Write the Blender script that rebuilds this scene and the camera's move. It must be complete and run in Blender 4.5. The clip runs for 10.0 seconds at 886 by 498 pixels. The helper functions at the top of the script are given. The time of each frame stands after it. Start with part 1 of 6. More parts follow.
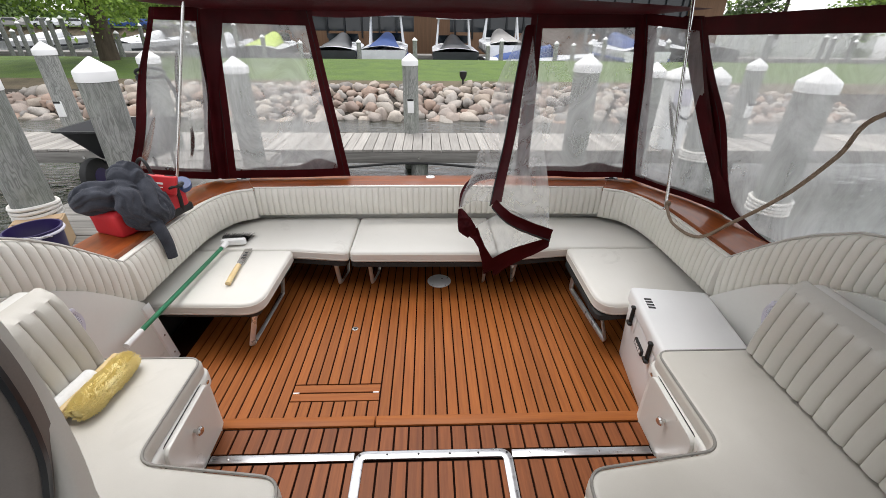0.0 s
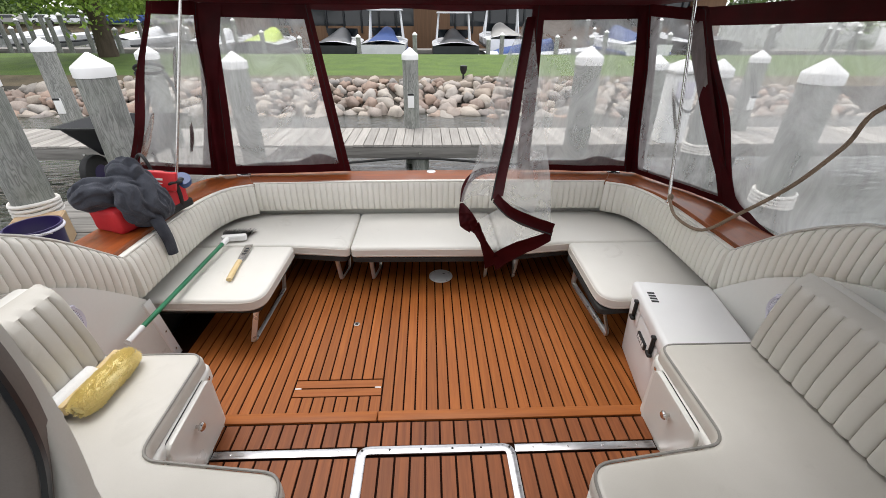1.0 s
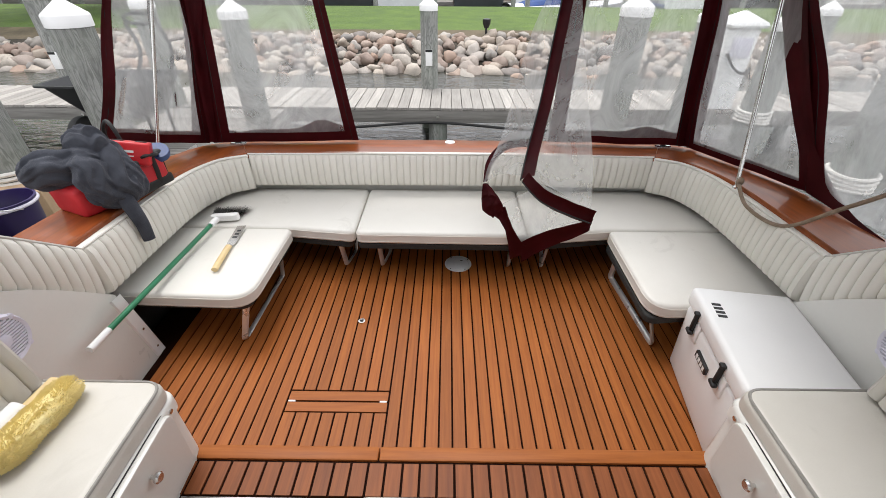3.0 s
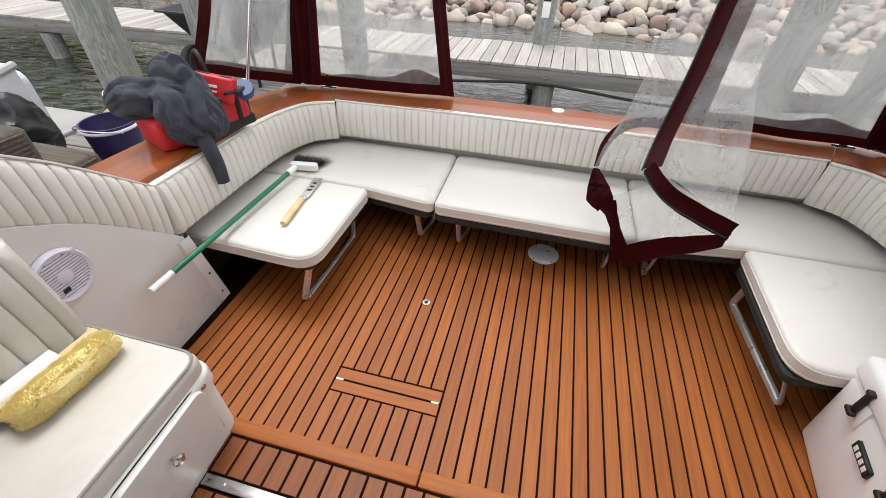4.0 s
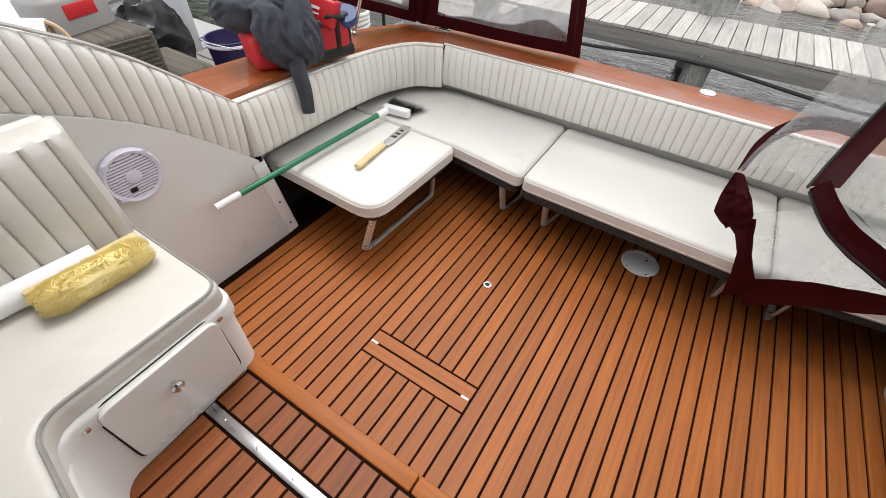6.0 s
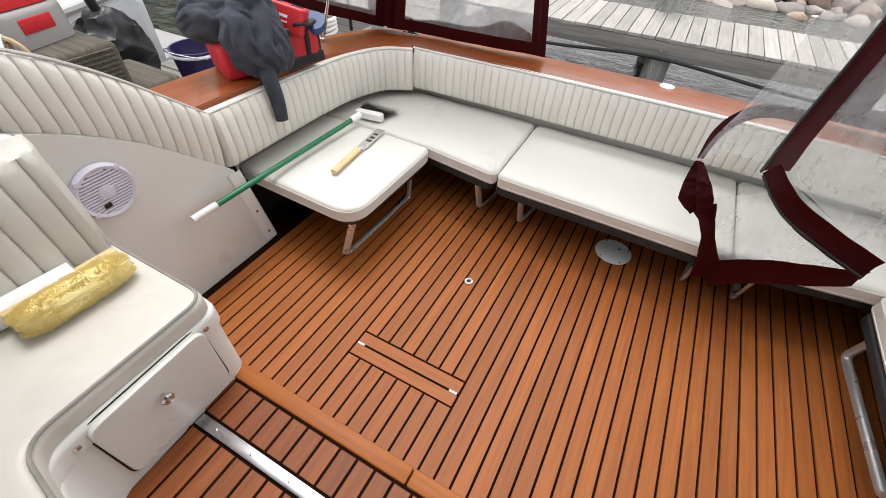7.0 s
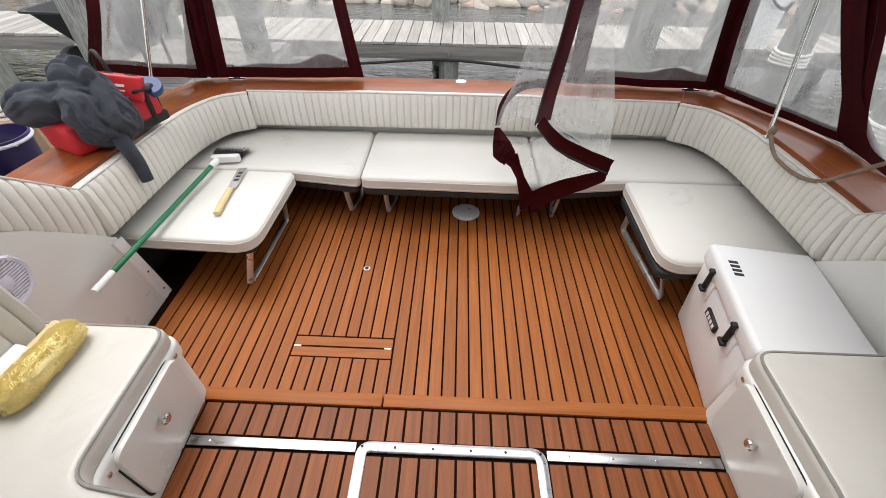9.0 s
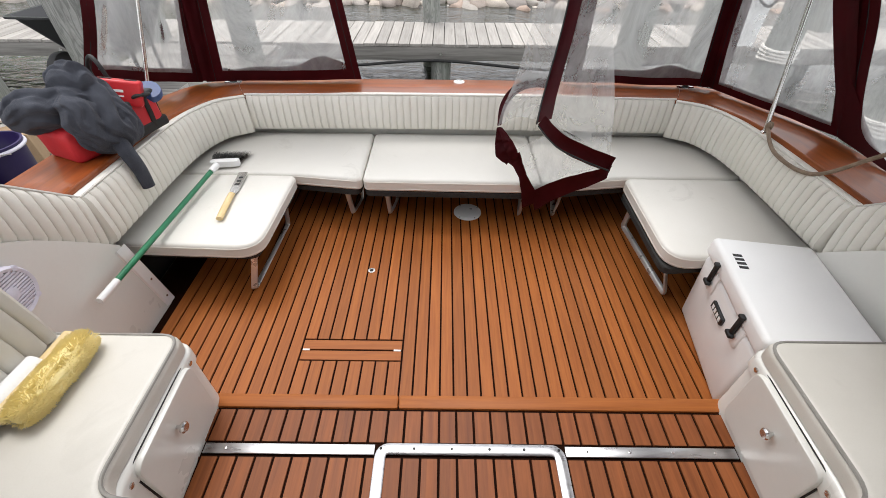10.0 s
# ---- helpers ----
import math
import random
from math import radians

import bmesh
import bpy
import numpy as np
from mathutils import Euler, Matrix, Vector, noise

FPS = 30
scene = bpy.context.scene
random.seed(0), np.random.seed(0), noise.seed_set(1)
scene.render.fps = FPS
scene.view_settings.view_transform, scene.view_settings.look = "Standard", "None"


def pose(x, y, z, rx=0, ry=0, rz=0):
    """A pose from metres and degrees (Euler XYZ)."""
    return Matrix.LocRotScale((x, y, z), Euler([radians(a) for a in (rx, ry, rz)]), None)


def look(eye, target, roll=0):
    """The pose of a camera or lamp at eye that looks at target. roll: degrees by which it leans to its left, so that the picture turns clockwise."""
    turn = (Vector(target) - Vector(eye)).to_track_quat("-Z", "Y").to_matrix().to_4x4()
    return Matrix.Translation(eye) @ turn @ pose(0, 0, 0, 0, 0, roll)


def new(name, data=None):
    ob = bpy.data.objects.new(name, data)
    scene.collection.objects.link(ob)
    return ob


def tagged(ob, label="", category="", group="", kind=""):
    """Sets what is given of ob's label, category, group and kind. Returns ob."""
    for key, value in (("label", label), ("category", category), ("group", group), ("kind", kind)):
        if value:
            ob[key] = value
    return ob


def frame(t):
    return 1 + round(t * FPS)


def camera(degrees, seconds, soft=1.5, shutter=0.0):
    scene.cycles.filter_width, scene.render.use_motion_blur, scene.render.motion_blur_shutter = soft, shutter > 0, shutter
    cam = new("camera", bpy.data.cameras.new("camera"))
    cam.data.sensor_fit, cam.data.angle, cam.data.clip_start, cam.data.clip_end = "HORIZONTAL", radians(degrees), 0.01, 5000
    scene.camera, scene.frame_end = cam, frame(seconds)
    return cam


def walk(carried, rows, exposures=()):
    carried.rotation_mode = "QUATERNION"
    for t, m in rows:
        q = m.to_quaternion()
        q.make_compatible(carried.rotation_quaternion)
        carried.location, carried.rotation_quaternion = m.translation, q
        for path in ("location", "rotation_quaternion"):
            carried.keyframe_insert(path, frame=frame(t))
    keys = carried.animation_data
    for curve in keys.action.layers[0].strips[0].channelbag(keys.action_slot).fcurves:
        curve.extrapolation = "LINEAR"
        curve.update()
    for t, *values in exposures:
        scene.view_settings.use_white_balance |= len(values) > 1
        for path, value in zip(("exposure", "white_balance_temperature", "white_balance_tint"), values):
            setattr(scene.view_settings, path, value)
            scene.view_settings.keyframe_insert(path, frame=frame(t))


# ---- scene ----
cam = camera(94.1, 10.0, soft=0.65)
PATH = [
    (0, (-0.015, 0.17, 1.702), (0.053, 1.924, 0.742), 0.7),
    (0.5, (-0.014, 0.174, 1.694), (0.051, 1.924, 0.729), 0.5),
    (1, (-0.016, 0.179, 1.691), (0.046, 1.922, 0.713), 0.3),
    (1.5, (-0.029, 0.194, 1.683), (0.033, 1.927, 0.686), 0.2),
    (2, (-0.055, 0.25, 1.665), (0.0, 1.964, 0.635), 0.3),
    (3.5, (-0.011, 0.749, 1.592), (-0.156, 2.341, 0.391), 0.7),
    (4, (-0.077, 0.874, 1.542), (-0.437, 2.364, 0.257), 1.6),
    (4.5, (-0.062, 0.973, 1.482), (-0.615, 2.345, 0.136), 2.4),
    (5, (-0.041, 1.047, 1.449), (-0.716, 2.32, 0.062), 2.6),
    (6.5, (-0.048, 1.09, 1.421), (-0.772, 2.302, 0.004), 3.1),
    (7, (-0.035, 1.057, 1.441), (-0.672, 2.327, 0.035), 2.8),
    (7.5, (-0.035, 0.979, 1.477), (-0.554, 2.319, 0.086), 2.2),
    (8, (-0.052, 0.878, 1.532), (-0.375, 2.292, 0.156), 2.0),
    (8.5, (-0.024, 0.767, 1.577), (-0.148, 2.241, 0.23), 1.4),
    (9, (-0.022, 0.635, 1.598), (-0.065, 2.123, 0.262), 0.9),
    (9.5, (-0.051, 0.617, 1.604), (-0.061, 2.109, 0.272), 0.8),
    (10, (-0.096, 0.63, 1.598), (-0.095, 2.121, 0.265), 0.7),
]
walk(cam, [(t, look(eye, target, roll)) for t, eye, target, roll in PATH],
     exposures=[(0, 0.52, 6250, 10), (2, 0.58, 6250, 10), (4.5, 0.74, 6250, 10), (7, 0.76, 6250, 10), (8.5, 0.74, 6250, 10), (10, 0.68, 6250, 10)])

# ---- world and light ----
world = bpy.data.worlds.new("overcast_sky")
scene.world = world
world.use_nodes = True
wn = world.node_tree
sky = wn.nodes.new("ShaderNodeTexSky")
sky.sky_type, sky.sun_disc = "NISHITA", False
sky.sun_elevation, sky.sun_rotation = radians(72), radians(-30)
sky.air_density, sky.dust_density, sky.ozone_density = 1.0, 4.0, 0.6
soft_white = wn.nodes.new("ShaderNodeMix")
soft_white.data_type = "RGBA"
soft_white.inputs["Factor"].default_value = 0.75
wn.links.new(sky.outputs["Color"], soft_white.inputs["A"])
soft_white.inputs["B"].default_value = (10.25, 10.0, 9.75, 1)
wn.links.new(soft_white.outputs["Result"], wn.nodes["Background"].inputs["Color"])
wn.nodes["Background"].inputs["Strength"].default_value = 0.13
sun = new("sun", bpy.data.lights.new("sun", "SUN"))
sun.data.energy, sun.data.angle, sun.data.color = 1.2, radians(25), (1.0, 0.97, 0.92)
sun.matrix_world = look((-1.5, 5, 9), (0, 2.4, 0))


# ---- materials ----
def principled(name, color, rough=0.5, metal=0.0, coat=0.0, spec=0.5):
    m = bpy.data.materials.new(name)
    m.use_nodes = True
    b = m.node_tree.nodes["Principled BSDF"]
    b.inputs["Base Color"].default_value = (*color, 1)
    b.inputs["Roughness"].default_value = rough
    b.inputs["Metallic"].default_value = metal
    b.inputs["Coat Weight"].default_value = coat
    b.inputs["Specular IOR Level"].default_value = spec
    return m


def ramp(nt, fac, stops):
    r = nt.nodes.new("ShaderNodeValToRGB")
    while len(r.color_ramp.elements) < len(stops):
        r.color_ramp.elements.new(0.5)
    for e, (p, c) in zip(r.color_ramp.elements, stops):
        e.position, e.color = p, (*c, 1)
    nt.links.new(fac, r.inputs["Fac"])
    return r.outputs["Color"]


def coords(nt, scale=(1, 1, 1), which="Object", shift=None):
    c = nt.nodes.new("ShaderNodeTexCoord")
    mp = nt.nodes.new("ShaderNodeMapping")
    mp.inputs["Scale"].default_value = scale
    nt.links.new(c.outputs[which], mp.inputs["Vector"])
    if shift is not None:
        nt.links.new(shift, mp.inputs["Location"])
    return mp.outputs["Vector"]


def noise_tex(nt, vec, scale, detail=6, rough=0.55, distortion=0.0):
    n = nt.nodes.new("ShaderNodeTexNoise")
    n.inputs["Scale"].default_value, n.inputs["Detail"].default_value = scale, detail
    n.inputs["Roughness"].default_value, n.inputs["Distortion"].default_value = rough, distortion
    nt.links.new(vec, n.inputs["Vector"])
    return n.outputs["Fac"]


def mixc(nt, fac, a, b, mode="MIX"):
    x = nt.nodes.new("ShaderNodeMix")
    x.data_type, x.blend_type = "RGBA", mode
    for key, v in (("Factor", fac), ("A", a), ("B", b)):
        if isinstance(v, bpy.types.NodeSocket):
            nt.links.new(v, x.inputs[key])
        elif key == "Factor":
            x.inputs[key].default_value = v
        else:
            x.inputs[key].default_value = (*v, 1)
    return x.outputs["Result"]


def bump(nt, height, strength=0.3, dist=0.01):
    b = nt.nodes.new("ShaderNodeBump")
    b.inputs["Strength"].default_value, b.inputs["Distance"].default_value = strength, dist
    nt.links.new(height, b.inputs["Height"])
    nt.links.new(b.outputs["Normal"], nt.nodes["Principled BSDF"].inputs["Normal"])


def randoms(nt):
    return nt.nodes.new("ShaderNodeObjectInfo").outputs["Random"]


def setc(nt, color):
    nt.links.new(color, nt.nodes["Principled BSDF"].inputs["Base Color"])


def setr(nt, fac, lo, hi):
    mr = nt.nodes.new("ShaderNodeMapRange")
    mr.inputs["To Min"].default_value, mr.inputs["To Max"].default_value = lo, hi
    nt.links.new(fac, mr.inputs["Value"])
    nt.links.new(mr.outputs["Result"], nt.nodes["Principled BSDF"].inputs["Roughness"])


def mottled(name, a, b, scale=3.0, rough=(0.45, 0.65), fine=120.0, bumps=0.15, dist=0.002, metal=0.0, coat=0.0, which="Object", stretch=(1, 1, 1), wear=0.25):
    """Two-scale surface: broad mottling between a and b, fine grain in the relief."""
    m = principled(name, a, 0.5, metal, coat)
    nt = m.node_tree
    v = coords(nt, stretch, which)
    broad, small = noise_tex(nt, v, scale, 5), noise_tex(nt, v, fine, 3)
    c = ramp(nt, broad, [(0.3, a), (0.72, b)])
    dark = tuple(0.75 * x for x in a)
    setc(nt, mixc(nt, ramp(nt, small, [(0.45, (0, 0, 0)), (0.8, (wear, wear, wear))]), c, dark))
    setr(nt, broad, *rough)
    bump(nt, small, bumps, dist)
    return m


VINYL = mottled("cream_vinyl", (0.70, 0.675, 0.61), (0.77, 0.75, 0.69), 2.5, (0.38, 0.5), 260, 0.12, 0.001, wear=0.12)
VINYL_SEAT = mottled("white_vinyl", (0.67, 0.65, 0.595), (0.73, 0.71, 0.66), 2.2, (0.34, 0.48), 260, 0.12, 0.001, wear=0.12)
def scuffed(m, scale, amount):
    """Sparse grey scuffs and thumbed patches over a pale surface."""
    nt = m.node_tree
    b = nt.nodes["Principled BSDF"]
    base = b.inputs["Base Color"].links[0].from_socket
    n = noise_tex(nt, coords(nt), scale, 5, 0.7, 0.8)
    setc(nt, mixc(nt, ramp(nt, n, [(0.60, (0, 0, 0)), (0.78, (amount,) * 3)]), base, (0.34, 0.32, 0.27)))
    return m


scuffed(VINYL_SEAT, 5.0, 0.35)
# Darker copy of the seat vinyl; its lower tone carries the console shade.
VINYL_CONSOLE = mottled("shaded_cream_vinyl", (0.52, 0.495, 0.44), (0.62, 0.595, 0.54), 2.2, (0.34, 0.48), 260, 0.12, 0.001, wear=0.12)
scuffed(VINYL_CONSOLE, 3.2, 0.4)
VINYL_GREY = mottled("grey_vinyl", (0.30, 0.29, 0.28), (0.36, 0.35, 0.33), 3, (0.4, 0.55), 260, 0.2, 0.001)
PIPING = mottled("grey_piping", (0.46, 0.45, 0.42), (0.55, 0.535, 0.50), 8, (0.45, 0.6), 200)
SEAM_GREY = mottled("dark_grey_welt", (0.20, 0.19, 0.17), (0.30, 0.285, 0.26), 12, (0.45, 0.6), 200)
GELCOAT = mottled("white_gelcoat", (0.67, 0.66, 0.62), (0.73, 0.72, 0.68), 1.6, (0.22, 0.35), 60, 0.03, 0.001, wear=0.06)
# Near black for the shade under the benches; the lining itself is pale.
SHADE_LINER = mottled("shade_liner", (0.015, 0.014, 0.013), (0.03, 0.027, 0.025), 4, (0.7, 0.9), 150)
WICKER = mottled("black_mesh", (0.010, 0.010, 0.010), (0.030, 0.030, 0.028), 60, (0.6, 0.8), 200, 0.8, 0.004)
PLASTIC = mottled("white_plastic", (0.80, 0.80, 0.79), (0.84, 0.84, 0.83), 3, (0.3, 0.42), 180, 0.08, 0.001, wear=0.08)
SPEAKER_P = mottled("lilac_white_plastic", (0.66, 0.64, 0.74), (0.72, 0.70, 0.78), 5, (0.35, 0.5), 120)
BLACK_RUBBER = mottled("black_rubber", (0.005, 0.005, 0.005), (0.012, 0.012, 0.012), 9, (0.5, 0.7), 90)
BLACK_PLASTIC = mottled("black_plastic", (0.005, 0.005, 0.006), (0.012, 0.012, 0.014), 4, (0.3, 0.5), 90)
STEEL = mottled("stainless_steel", (0.62, 0.61, 0.59), (0.72, 0.71, 0.69), 12, (0.16, 0.3), 200, 0.05, 0.001, metal=1.0)
LEG_STEEL = mottled("chromed_bar", (0.72, 0.71, 0.69), (0.80, 0.79, 0.77), 12, (0.22, 0.36), 200, 0.08, 0.001, metal=0.6)
ALU = mottled("brushed_aluminium", (0.50, 0.50, 0.51), (0.68, 0.68, 0.69), 9, (0.18, 0.42), 160, 0.1, 0.001, metal=1.0, stretch=(1, 6, 1))
CANVAS = mottled("maroon_canvas", (0.050, 0.002, 0.004), (0.085, 0.004, 0.008), 6, (0.42, 0.6), 500, 0.25, 0.001)
CANVAS.node_tree.nodes["Principled BSDF"].inputs["Specular IOR Level"].default_value = 0.22
ROPE_M = mottled("tan_rope", (0.20, 0.145, 0.10), (0.28, 0.21, 0.15), 30, (0.8, 0.95), 300, 0.6, 0.003)
WHITE_ROPE = mottled("white_rope", (0.70, 0.67, 0.62), (0.78, 0.76, 0.72), 30, (0.8, 0.95), 300, 0.6, 0.003)
CAULK = mottled("black_caulk", (0.010, 0.003, 0.001), (0.018, 0.006, 0.003), 20, (0.6, 0.8), 200)
RED_CLOTH = mottled("red_nylon", (0.42, 0.010, 0.018), (0.52, 0.018, 0.025), 8, (0.5, 0.7), 500, 0.3, 0.001)
RED_PLASTIC = mottled("red_plastic", (0.50, 0.015, 0.02), (0.58, 0.02, 0.028), 4, (0.3, 0.42), 100)
BLUE_PLASTIC = mottled("blue_tape", (0.01, 0.035, 0.14), (0.018, 0.06, 0.20), 4, (0.35, 0.5), 100)
FLEECE = mottled("charcoal_fleece", (0.026, 0.029, 0.040), (0.060, 0.065, 0.082), 14, (0.9, 1.0), 420, 0.9, 0.004)
FLEECE.node_tree.nodes["Principled BSDF"].inputs["Sheen Weight"].default_value = 0.06
PURPLE = mottled("purple_plastic", (0.018, 0.010, 0.065), (0.028, 0.017, 0.09), 5, (0.3, 0.5), 80)
CARDBOARD = mottled("cardboard", (0.42, 0.29, 0.17), (0.50, 0.36, 0.22), 4, (0.8, 0.9), 150)
GREEN_PAINT = mottled("green_painted_pole", (0.012, 0.14, 0.06), (0.02, 0.19, 0.085), 12, (0.28, 0.4), 100)
PALE_WOOD = mottled("pale_wood", (0.62, 0.46, 0.22), (0.72, 0.56, 0.30), 14, (0.45, 0.6), 200, stretch=(1, 1, 0.1))
YELLOW_PILE = mottled("yellow_wool", (0.80, 0.66, 0.28), (0.88, 0.76, 0.40), 22, (0.95, 1.0), 240, 0.5, 0.004)
PILE_FIBRE = principled("wool_fibre", (0.88, 0.76, 0.38), 1.0, spec=0.0)
YELLOW_PILE.node_tree.nodes["Principled BSDF"].inputs["Specular IOR Level"].default_value = 0.1
BRISTLE = mottled("grey_bristles", (0.05, 0.05, 0.05), (0.13, 0.13, 0.125), 60, (0.8, 0.95), 300, 0.8, 0.004)
PAPER = mottled("white_paper", (0.80, 0.80, 0.79), (0.86, 0.86, 0.85), 6, (0.85, 0.95), 150)
FELT_INK = mottled("black_ink", (0.015, 0.015, 0.016), (0.03, 0.03, 0.03), 20, (0.5, 0.7), 100)


def wood_material(name, dark, light, rough, grain, coat=0.0, per_piece=0.35, bumps=0.15, axis=1, coat_rough=0.08):
    """Long-grained wood whose tone differs from piece to piece."""
    m = principled(name, light, 0.5, 0, coat)
    nt = m.node_tree
    nt.nodes["Principled BSDF"].inputs["Coat Roughness"].default_value = coat_rough
    rnd = randoms(nt)
    sh = nt.nodes.new("ShaderNodeCombineXYZ")
    mul = nt.nodes.new("ShaderNodeMath")
    mul.operation = "MULTIPLY"
    mul.inputs[1].default_value = 37.0
    nt.links.new(rnd, mul.inputs[0])
    for k in "XYZ":
        nt.links.new(mul.outputs[0], sh.inputs[k])
    st = [grain, grain, grain]
    st[axis] = grain * 0.05
    v = coords(nt, st, "Object", sh.outputs[0])
    g = noise_tex(nt, v, 1.0, 8, 0.65, 0.4)
    broad = noise_tex(nt, coords(nt, (1, 1, 1), "Object", sh.outputs[0]), 2.0, 3)
    c = ramp(nt, g, [(0.3, dark), (0.7, light)])
    tone = ramp(nt, rnd, [(0.0, (1 - per_piece,) * 3), (1.0, (1.0, 1.0, 1.0))])
    c = mixc(nt, 1.0, c, tone, "MULTIPLY")
    c = mixc(nt, ramp(nt, broad, [(0.4, (0, 0, 0)), (0.75, (0.3, 0.3, 0.3))]), c, dark)
    setc(nt, c)
    setr(nt, g, rough, rough + 0.15)
    bump(nt, g, bumps, 0.002)
    return m


TEAK = wood_material("oiled_teak", (0.27, 0.079, 0.016), (0.41, 0.132, 0.027), 0.42, 60, 0.0, 0.24)
# Darker copy of TEAK, with the bridge deck's shade put into its colour.
TEAK_DECK = wood_material("shaded_teak", (0.17, 0.048, 0.013), (0.30, 0.093, 0.025), 0.42, 60, 0.0, 0.22)
TEAK_X = wood_material("oiled_teak_across", (0.27, 0.079, 0.016), (0.41, 0.132, 0.028), 0.42, 60, 0.0, 0.1, axis=0)
VARNISH = wood_material("varnished_mahogany", (0.15, 0.033, 0.006), (0.33, 0.083, 0.014), 0.34, 22, 0.35, 0.0, 0.05)
VARNISH_X = wood_material("varnished_mahogany_across", (0.16, 0.035, 0.006), (0.33, 0.083, 0.014), 0.34, 22, 0.35, 0.0, 0.05, axis=0)
for m_ in (TEAK, TEAK_X, TEAK_DECK, CAULK, VARNISH, VARNISH_X):
    m_.node_tree.nodes["Principled BSDF"].inputs["Specular IOR Level"].default_value = 0.25
DOCK_WOOD = wood_material("weathered_planks", (0.29, 0.27, 0.245), (0.52, 0.49, 0.45), 0.75, 40, 0.0, 0.35, 0.5)
DOCK_BEAM = wood_material("weathered_beam", (0.17, 0.16, 0.145), (0.34, 0.325, 0.30), 0.8, 30, 0.0, 0.3, 0.5, axis=0)
TIMBER = wood_material("old_ribbed_timber", (0.055, 0.048, 0.036), (0.19, 0.165, 0.13), 0.85, 60, 0.0, 0.3, 0.8, axis=0)
BROWN_WALL = wood_material("brown_cladding", (0.13, 0.07, 0.035), (0.20, 0.11, 0.06), 0.7, 10, 0, 0.2, 0.2, axis=2)


def pile_material():
    """Grey piling with wavy grain and green tint low down in the damp."""
    m = principled("grey_piling_wood", (0.3, 0.3, 0.28), 0.85)
    nt = m.node_tree
    rnd = randoms(nt)
    sh = nt.nodes.new("ShaderNodeCombineXYZ")
    nt.links.new(rnd, sh.inputs["Z"])
    v = coords(nt, (1, 1, 0.2), "Object", sh.outputs[0])
    w = nt.nodes.new("ShaderNodeTexWave")
    w.wave_type, w.bands_direction = "RINGS", "X"
    w.inputs["Scale"].default_value, w.inputs["Distortion"].default_value = 15.0, 22.0
    w.inputs["Detail"].default_value, w.inputs["Detail Scale"].default_value = 2.0, 1.3
    nt.links.new(v, w.inputs["Vector"])
    c = ramp(nt, w.outputs["Fac"], [(0.06, (0.19, 0.195, 0.18)), (0.3, (0.30, 0.305, 0.285)), (0.9, (0.37, 0.37, 0.35))])
    grain = noise_tex(nt, coords(nt, (26, 26, 1.6), "Object", sh.outputs[0]), 1.0, 7, 0.7)
    c = mixc(nt, ramp(nt, grain, [(0.38, (0.75, 0.75, 0.75)), (0.62, (0, 0, 0))]), c, (0.17, 0.175, 0.165))
    c = mixc(nt, ramp(nt, noise_tex(nt, coords(nt), 6, 6, 0.7), [(0.5, (0, 0, 0)), (0.75, (0.6, 0.6, 0.6))]), c, (0.44, 0.44, 0.42))
    algae = noise_tex(nt, coords(nt), 1.5, 4)
    c = mixc(nt, ramp(nt, algae, [(0.45, (0, 0, 0)), (0.75, (0.5, 0.5, 0.5))]), c, (0.16, 0.20, 0.14))
    setc(nt, c)
    bump(nt, w.outputs["Fac"], 0.5, 0.006)
    return m


PILE = pile_material()


def stone_material():
    m = principled("riprap_stone", (0.35, 0.3, 0.26), 0.8)
    nt = m.node_tree
    rnd = randoms(nt)
    base = ramp(nt, rnd, [(0.0, (0.30, 0.20, 0.155)), (0.2, (0.50, 0.47, 0.43)), (0.4, (0.42, 0.29, 0.22)), (0.6, (0.24, 0.23, 0.22)), (0.8, (0.58, 0.52, 0.45)), (1.0, (0.46, 0.38, 0.31))])
    sp = noise_tex(nt, coords(nt), 14, 8, 0.7)
    setc(nt, mixc(nt, ramp(nt, sp, [(0.35, (0.45, 0.45, 0.45)), (0.7, (0, 0, 0))]), base, (0.15, 0.13, 0.11)))
    bump(nt, sp, 0.5, 0.02)
    return m


STONE = stone_material()


